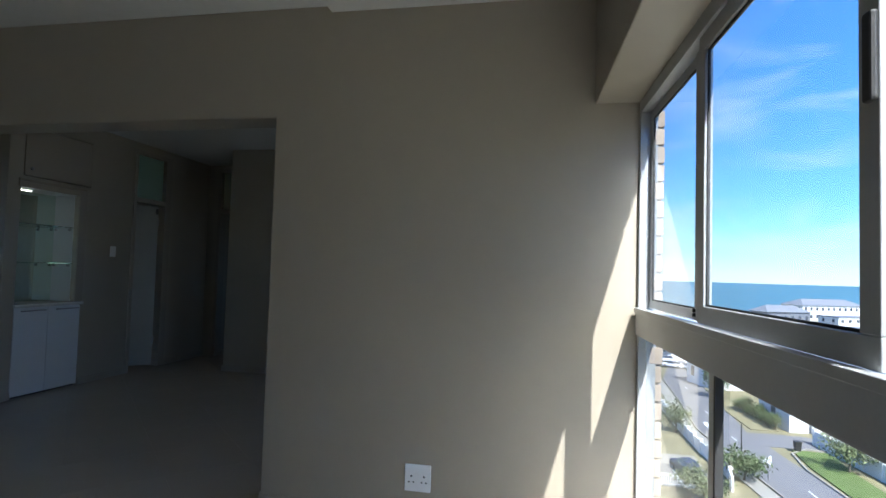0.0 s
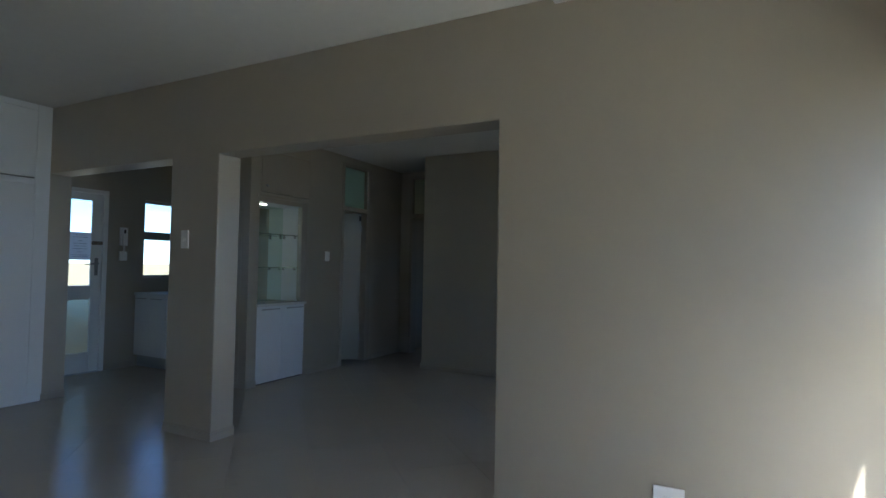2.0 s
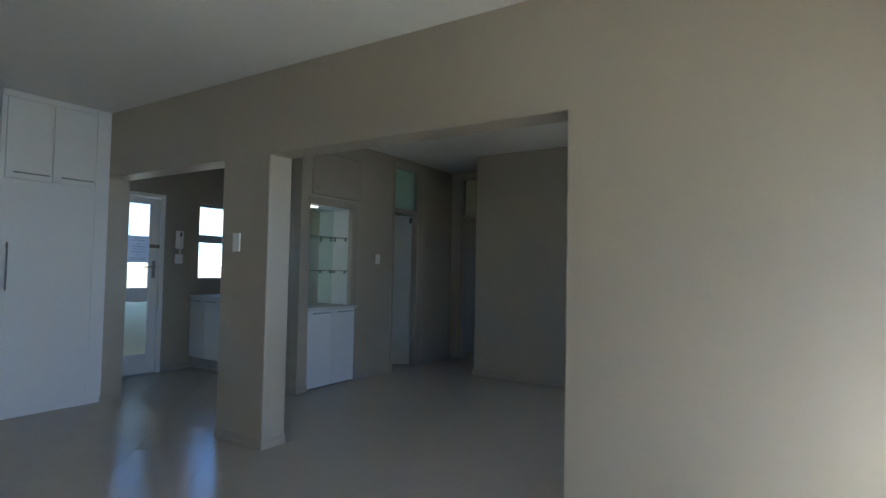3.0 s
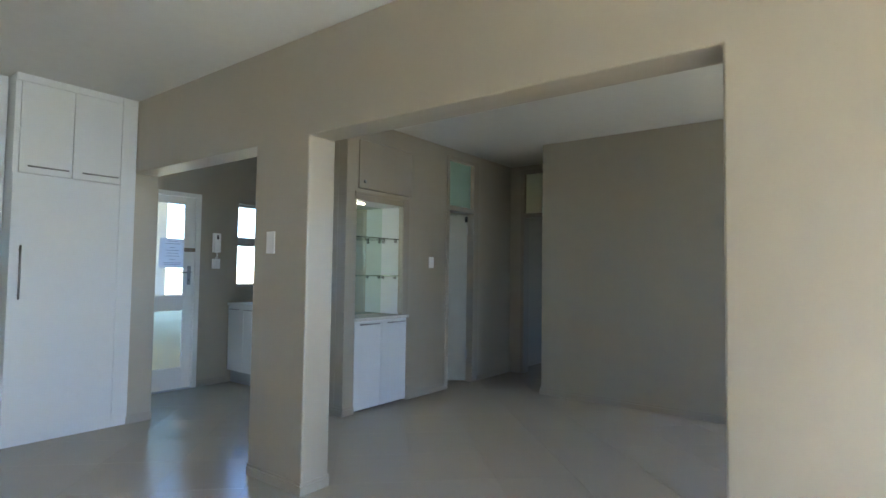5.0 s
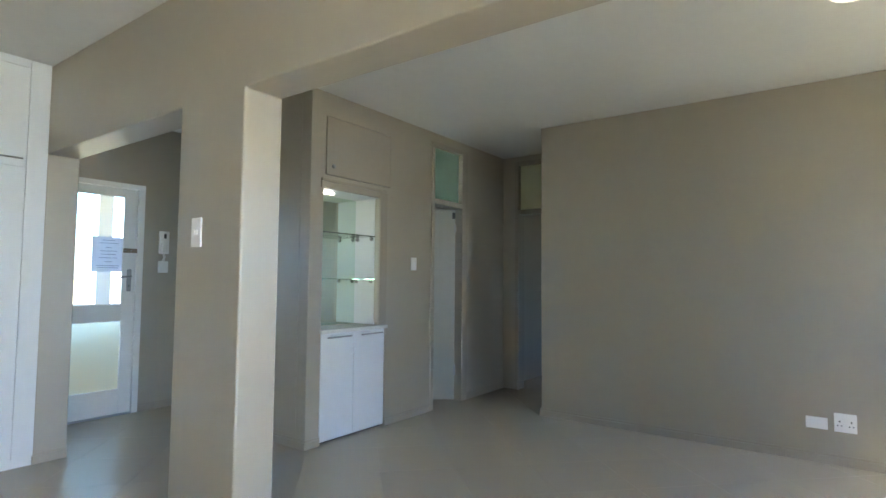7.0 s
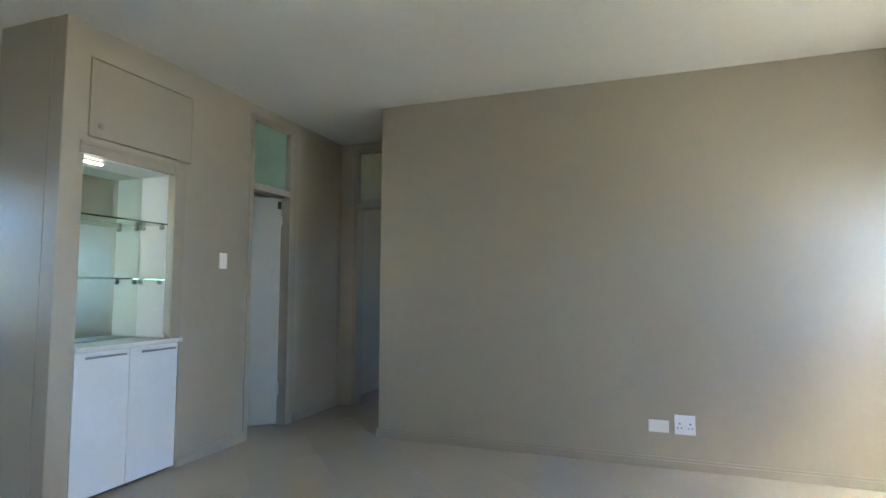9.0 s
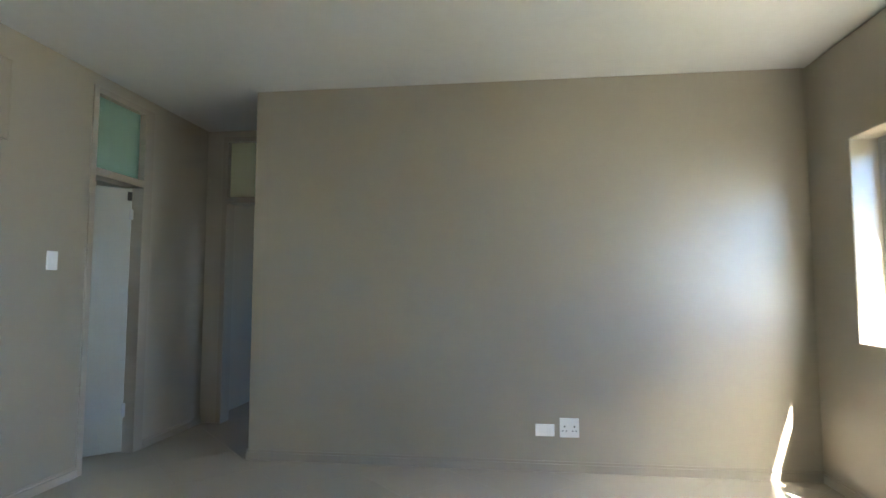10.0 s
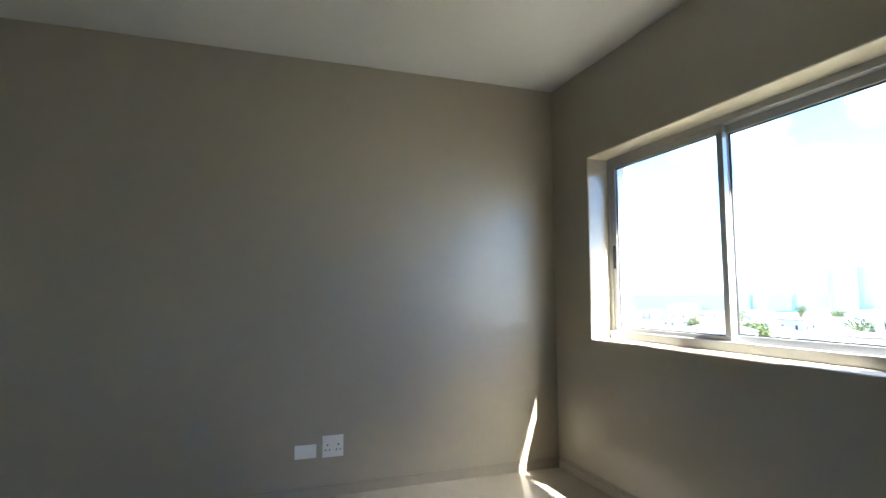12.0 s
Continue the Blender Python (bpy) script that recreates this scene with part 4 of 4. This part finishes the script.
house("beach_building", "large white seafront house with a pitched roof", 140, 300, 34, 14, 7.5, 18, M_WHITEH, M_GREYR, 2, False, 3)
house("beach_building", "grey seafront hall with a slanting roof", 97, 241, 20, 10, 6.5, 22, M_GREYR, M_GREYR, 1, False, 2.6)
rng = random.Random(11)
for k in range(46):
    d = rng.uniform(150, 235)
    a = radians(rng.uniform(12, 34))
    x, y = d * math.sin(a), d * math.cos(a)
    house("house", "small pale house near the shore", x, y, rng.uniform(6, 11), rng.uniform(5, 8), rng.uniform(2.4, 3.4), rng.uniform(-20, 40), rng.choice((M_HOUSE, M_WHITEH)), rng.choice((M_ROOF, M_GREYR, M_GREYR)), 1, rng.random() < 0.3, 1.2)
for k in range(60):
    d = rng.uniform(120, 420)
    a = radians(rng.uniform(40, 70))
    house("house", "small pale suburban house", d * math.sin(a), d * math.cos(a), rng.uniform(9, 18), rng.uniform(8, 12), rng.uniform(3.5, 8), rng.uniform(-20, 40), rng.choice((M_HOUSE, M_WHITEH, M_WHITEH)), rng.choice((M_ROOF, M_GREYR)), 1 + k % 2, rng.random() < 0.4, 2)
house("school", "long white two-storey building with dark windows", 300, 318, 46, 14, 9, 40, M_WHITEH, M_GREYR, 2, True)


def tower(x, y, w, d, floors, turn, label):
    th = empty("apartment_tower", label, "tower", (x, y, GZ))
    th.rotation_euler = (0, 0, radians(turn))
    h = floors * 3.0
    link("wall", box(-w / 2, w / 2, -d / 2, d / 2, 0, h), M_TOWER, th)
    link("roof", box(-w / 4, w / 4, -d / 4, d / 4, h, h + 3), M_TOWER, th)
    for f in range(floors):
        for s in (-1, 1):
            for k in range(int(w / 4)):
                wx = -w / 2 + w * (k + 0.5) / int(w / 4)
                link("window", box(wx - 1.2, wx + 1.2, s * d / 2 - 0.06, s * d / 2 + 0.06, f * 3 + 1, f * 3 + 2.4), M_HWIN, th)
    for s in (-1, 1):
        link("balcony", box(s * w / 2 - 0.05, s * (w / 2 + 1.2), -d / 4, d / 4, 3, h - 3), M_TOWER, th)
    return th


tower(520, 442, 16, 14, 7, 35, "pale apartment block far off by the shore")
tower(500, 375, 26, 16, 7, 30, "white apartment block with grey balconies")
tower(470, 318, 18, 18, 13, 25, "tall pale apartment tower far off")
tower(600, 378, 22, 18, 15, 25, "tall white apartment tower far off")


def tree(name, label, x, y, height, spread, leaf, seed, z=GZ, trunk=0.12):
    """A short trunk with limbs and a ragged crown of leaf clumps."""
    r = random.Random(seed)
    th = empty(name, label, "tree" if height > 2 else "bush", (x, y, z))
    tb = tube((0, 0, 0), (0.05, 0, height * 0.45), trunk, r2=trunk * 0.6, seg=8)
    tips = []
    for k in range(7):
        a = k * 2.4 + r.random()
        tip = Vector((math.cos(a) * spread * r.uniform(0.25, 0.6), math.sin(a) * spread * r.uniform(0.25, 0.6), height * r.uniform(0.5, 0.9)))
        tube((0.05, 0, height * r.uniform(0.25, 0.42)), tip, trunk * 0.45, tb, 6, trunk * 0.15)
        tips.append(tip)
    link("trunk", tb, M_BARK, th)
    bm = bmesh.new()
    for k in range(1100):
        t = tips[k % 7] if k % 3 else Vector((0, 0, height * 0.6))
        p = t + Vector((r.gauss(0, spread * 0.19), r.gauss(0, spread * 0.19), r.gauss(0, height * 0.15)))
        if p.z < height * 0.12:
            continue
        s = spread * r.uniform(0.04, 0.085)
        q = Euler((r.uniform(-1.2, 1.2), r.uniform(-1.2, 1.2), r.uniform(0, 6.3)))
        vs = [bm.verts.new(p + (q.to_matrix() @ Vector(c)) * s) for c in ((-1, 0, 0), (0, -0.5, 0.15), (1, 0, 0), (0, 0.5, 0.15))]
        bm.faces.new(vs)
    link("crown", bm, leaf, th)
    return th


tree("tree", "round green street tree beside the fence", 17.6, 67.5, 3.6, 2.3, M_LEAF2, 1)
tree("tree", "dense green bush at the street corner", 20.2, 52.6, 2.6, 3.0, M_LEAF, 2)
tree("tree", "olive green tree on the verge by a garden wall", 31.4, 57.6, 3.4, 3.0, M_LEAF2, 3)
tree("tree", "leafy green bush by the car park", 15.0, 46.5, 2.4, 2.6, M_LEAF2, 4)
for k in range(9):
    tree("bush", "dark green hedge bush beside the cream house", 29.6 + 0.09 * k, 82.4 - 1.3 * k, 1.5 + 0.35 * (k % 3), 1.25, M_LEAF if k % 2 else M_LEAF2, 20 + k)
tree("tree", "large green tree beside the road", 28.5, 89.5, 4.5, 3.2, M_LEAF, 40)
for k in range(16):
    d, a = rng.uniform(150, 420), radians(rng.uniform(42, 66))
    tree("tree", "dark green tree among the houses", d * math.sin(a), d * math.cos(a), rng.uniform(6, 12), rng.uniform(4, 8), M_LEAF, 60 + k, trunk=0.3)
for k in range(7):
    d, a = rng.uniform(110, 200), radians(rng.uniform(14, 28))
    tree("tree", "green tree among the houses", d * math.sin(a), d * math.cos(a), rng.uniform(3, 6), rng.uniform(3, 5), M_LEAF, 90 + k, trunk=0.2)


def garden_wall(pts, h, label, posts=True):
    th = empty("garden_wall", label, "wall", (0, 0, 0))
    for a, b in zip(pts, pts[1:]):
        a, b = Vector((*a, GZ)), Vector((*b, GZ))
        n = max(1, round((b - a).length / 2.6))
        for k in range(n):
            p, q = a.lerp(b, k / n), a.lerp(b, (k + 1) / n)
            m = Matrix.Translation((p + q) / 2) @ Matrix.Rotation(math.atan2(q.y - p.y, q.x - p.x), 4, "Z")
            L = (q - p).length
            w = link("panel", box(-L / 2, L / 2, -0.09, 0.09, 0, h), M_WHITEH, th)
            w.matrix_world = m
            if posts:
                c = link("post", box(-L / 2 - 0.18, -L / 2 + 0.18, -0.18, 0.18, 0, h + 0.3, bev=0.04), M_WHITEH, th)
                c.matrix_world = m
    return th


garden_wall([(18.5, 84), (18.3, 70), (18.4, 60), (19.0, 53.5), (18.2, 49.5)], 1.3, "white garden wall with square posts along the street")
garden_wall([(32.3, 66.5), (33.2, 58.6), (34.0, 48)], 1.7, "pale rendered garden wall along the verge")
garden_wall([(32.3, 66.5), (44, 66.0)], 1.7, "pale rendered garden wall along the side street")
garden_wall([(34.4, 71.6), (41, 71.0)], 1.4, "white garden wall in front of a house")
pf = empty("palisade_fence", "white upright bar fence at the car park", "fence", (9, 49.3, GZ))
for k in range(44):
    link("bar", box(k * 0.19, k * 0.19 + 0.05, -0.03, 0.03, 0.05, 1.25), M_WHITEH, pf)
link("rail", box(0, 8.4, -0.04, 0.04, 0.25, 0.32), M_WHITEH, pf)
link("rail", box(0, 8.4, -0.04, 0.04, 1.0, 1.07), M_WHITEH, pf)


def car(x, y, turn, paint, label):
    th = empty("car", label, "car", (x, y, GZ + 0.06))
    th.rotation_euler = (0, 0, radians(turn))
    body = box(-0.85, 0.85, -2.1, 2.1, 0.28, 0.85, bev=0.14)
    link("body", body, paint, th)
    cab = box(-0.74, 0.74, -1.35, 0.95, 0.8, 1.40, bev=0.16)
    for v in cab.verts:
        if v.co.z > 1.1:
            v.co.x *= 0.84
            v.co.y = v.co.y * 0.74 - 0.1
    link("cabin", cab, M_HWIN, th, "dark glazed cabin")
    link("roof", box(-0.56, 0.56, -1.0, 0.52, 1.395, 1.43, bev=0.015), paint, th)
    for sx in (-1, 1):
        for sy in (-1.3, 1.3):
            w = link("wheel", tube((sx * 0.70, sy, 0.31), (sx * 0.88, sy, 0.31), 0.31, seg=18), M_DARK, th)
            link("rim", tube((sx * 0.86, sy, 0.31), (sx * 0.892, sy, 0.31), 0.19, seg=14), M_STEEL, w)
        link("headlight", box(sx * 0.62 - 0.16, sx * 0.62 + 0.16, -2.11, -2.04, 0.58, 0.70, bev=0.02), M_PLAST, th)
        link("tail_light", box(sx * 0.66 - 0.12, sx * 0.66 + 0.12, 2.04, 2.11, 0.60, 0.72, bev=0.02), mat("tail_red", (0.4, 0.02, 0.02), 0.3), th)
    return th


M_CARB = mat("dark_blue_car_paint", (0.02, 0.025, 0.045), 0.25, var=0.03)
M_CARW = mat("white_car_paint", (0.75, 0.75, 0.75), 0.25, var=0.03)
car(15.3, 52.9, 12, M_CARB, "dark parked hatchback in the car park")
for x, y, t in ((28.5, 118, 60), (31, 117, 10), (33.5, 117.5, 10), (29.0, 126, 80)):
    car(x, y, t, M_CARW, "white car parked by a house")

lp = empty("street_pole", "dark slim street pole beside the road", "pole", (21.4, 57.0, GZ))
link("shaft", tube((0, 0, 0), (0, 0, 4.2), 0.09, r2=0.06, seg=10), M_DARK, lp)
link("base", tube((0, 0, 0), (0, 0, 0.25), 0.16, seg=10), M_DARK, lp)
sg = empty("road_sign", "white triangular road sign on a post", "sign", (22.5, 53.4, GZ))
link("post", tube((0, 0, 0), (0, 0, 2.0), 0.04, seg=8), M_STEEL, sg)
tri = bmesh.new()
bmesh.ops.create_cone(tri, cap_ends=True, segments=3, radius1=0.5, radius2=0.5, depth=0.03, matrix=Matrix.Translation((0, -0.06, 1.9)) @ Matrix.Rotation(radians(90), 4, "X") @ Matrix.Rotation(radians(90), 4, "Z"))
link("plate", tri, M_PLAST, sg)
bn = empty("wheelie_bin", "dark green wheelie bin on the verge", "bin", (29.2, 63.4, GZ + 0.14))
bb = box(-0.32, 0.32, -0.36, 0.36, 0.08, 1.0, bev=0.03)
for v in bb.verts:
    if v.co.z < 0.4:
        v.co.x *= 0.8
        v.co.y *= 0.8
link("body", bb, M_DARK, bn)
link("lid", box(-0.35, 0.35, -0.4, 0.38, 1.0, 1.08, bev=0.02), M_DARK, bn)

for k in range(40):
    d, a = rng.uniform(90, 420), radians(rng.uniform(-88, -35))
    house("house", "small pale suburban house", d * math.sin(a), d * math.cos(a), rng.uniform(9, 15), rng.uniform(8, 11), rng.uniform(3, 6), rng.uniform(-20, 40), rng.choice((M_HOUSE, M_WHITEH)), rng.choice((M_ROOF, M_GREYR)), 1, rng.random() < 0.3, 2)

# ---- bricks beside the living room window ----
bw = empty("brick_pier", "grey-brown face brick return beside the window", "brickwork", (SKIN - 0.05, 0, 0), kind="structure")
course = box(-0.053, 0.006, 0.0, 0.03, 0.004, 0.081, bev=0.004)
bme = bpy.data.meshes.new("brick")
course.to_mesh(bme)
course.free()
bme.materials.append(M_BRICK)
rng = random.Random(3)
for k in range(-8, 25):
    b = new("brick", bme)
    b.parent = bw
    b.location = (0.045 + rng.uniform(-0.003, 0.006), -0.022 + rng.uniform(-0.002, 0.003), k * 0.085)

# ---- floor tiles, laid diagonally ----
floor = empty("floor", "large beige glazed floor tiles laid diagonally, closed joints", "floor", (0, 0, 0), kind="structure")
TS, GAP = 0.50, 0.0014
DX, DYY = Vector((0.7071, 0.7071)), Vector((-0.7071, 0.7071))
O = Vector((-3.558, 0.218))
AREA = (KX - 0.02, 1.925, BACK_Y, 6.9)


def tile_mesh(poly):
    bm = bmesh.new()
    e = 0.0007
    c = sum((Vector(p) for p in poly), Vector((0, 0))) / len(poly)
    top = [bm.verts.new((*(Vector(p) + (c - Vector(p)).normalized() * e * 1.4), 0.0)) for p in poly]
    mid = [bm.verts.new((*p, -e)) for p in poly]
    low = [bm.verts.new((*p, -0.012)) for p in poly]
    bm.faces.new(top)
    n = len(poly)
    for a, b in ((top, mid), (mid, low)):
        for k in range(n):
            bm.faces.new((b[k], b[(k + 1) % n], a[(k + 1) % n], a[k]))
    bmesh.ops.recalc_face_normals(bm, faces=bm.faces[:])
    me = bpy.data.meshes.new("tile")
    bm.to_mesh(me)
    bm.free()
    me.materials.append(M_TILE)
    return me


def clip(poly, axis, lim, sign):
    out = []
    for p, q in zip(poly, poly[1:] + poly[:1]):
        dp, dq = sign * (p[axis] - lim), sign * (q[axis] - lim)
        if dp <= 0:
            out.append(p)
        if dp * dq < 0:
            out.append(p.lerp(q, dp / (dp - dq)))
    return out


g = TS / 2 - GAP / 2
corners = [DX * a * g + DYY * b * g for a, b in ((-1, -1), (1, -1), (1, 1), (-1, 1))]
whole = tile_mesh(corners)
rng = random.Random(8)
for i in range(-16, 20):
    for j in range(-16, 20):
        c = O + DX * (i + 0.5) * TS + DYY * (j + 0.5) * TS
        poly = [c + q for q in corners]
        inside = all(AREA[0] < p.x < AREA[1] and AREA[2] < p.y < AREA[3] for p in poly)
        if inside:
            t = new("tile", whole)
            t.location = (c.x, c.y, rng.uniform(-0.0003, 0))
        else:
            for axis, lim, sign in ((0, AREA[0], -1), (0, AREA[1], 1), (1, AREA[2], -1), (1, AREA[3], 1)):
                poly = clip(poly, axis, lim, sign) if len(poly) > 2 else []
            area = abs(sum(p.x * q.y - q.x * p.y for p, q in zip(poly, poly[1:] + poly[:1]))) / 2 if len(poly) > 2 else 0
            if area < 0.004:
                continue
            t = new("tile", tile_mesh([p - c for p in poly]))
            t.location = (c.x, c.y, 0)
        t.parent = floor
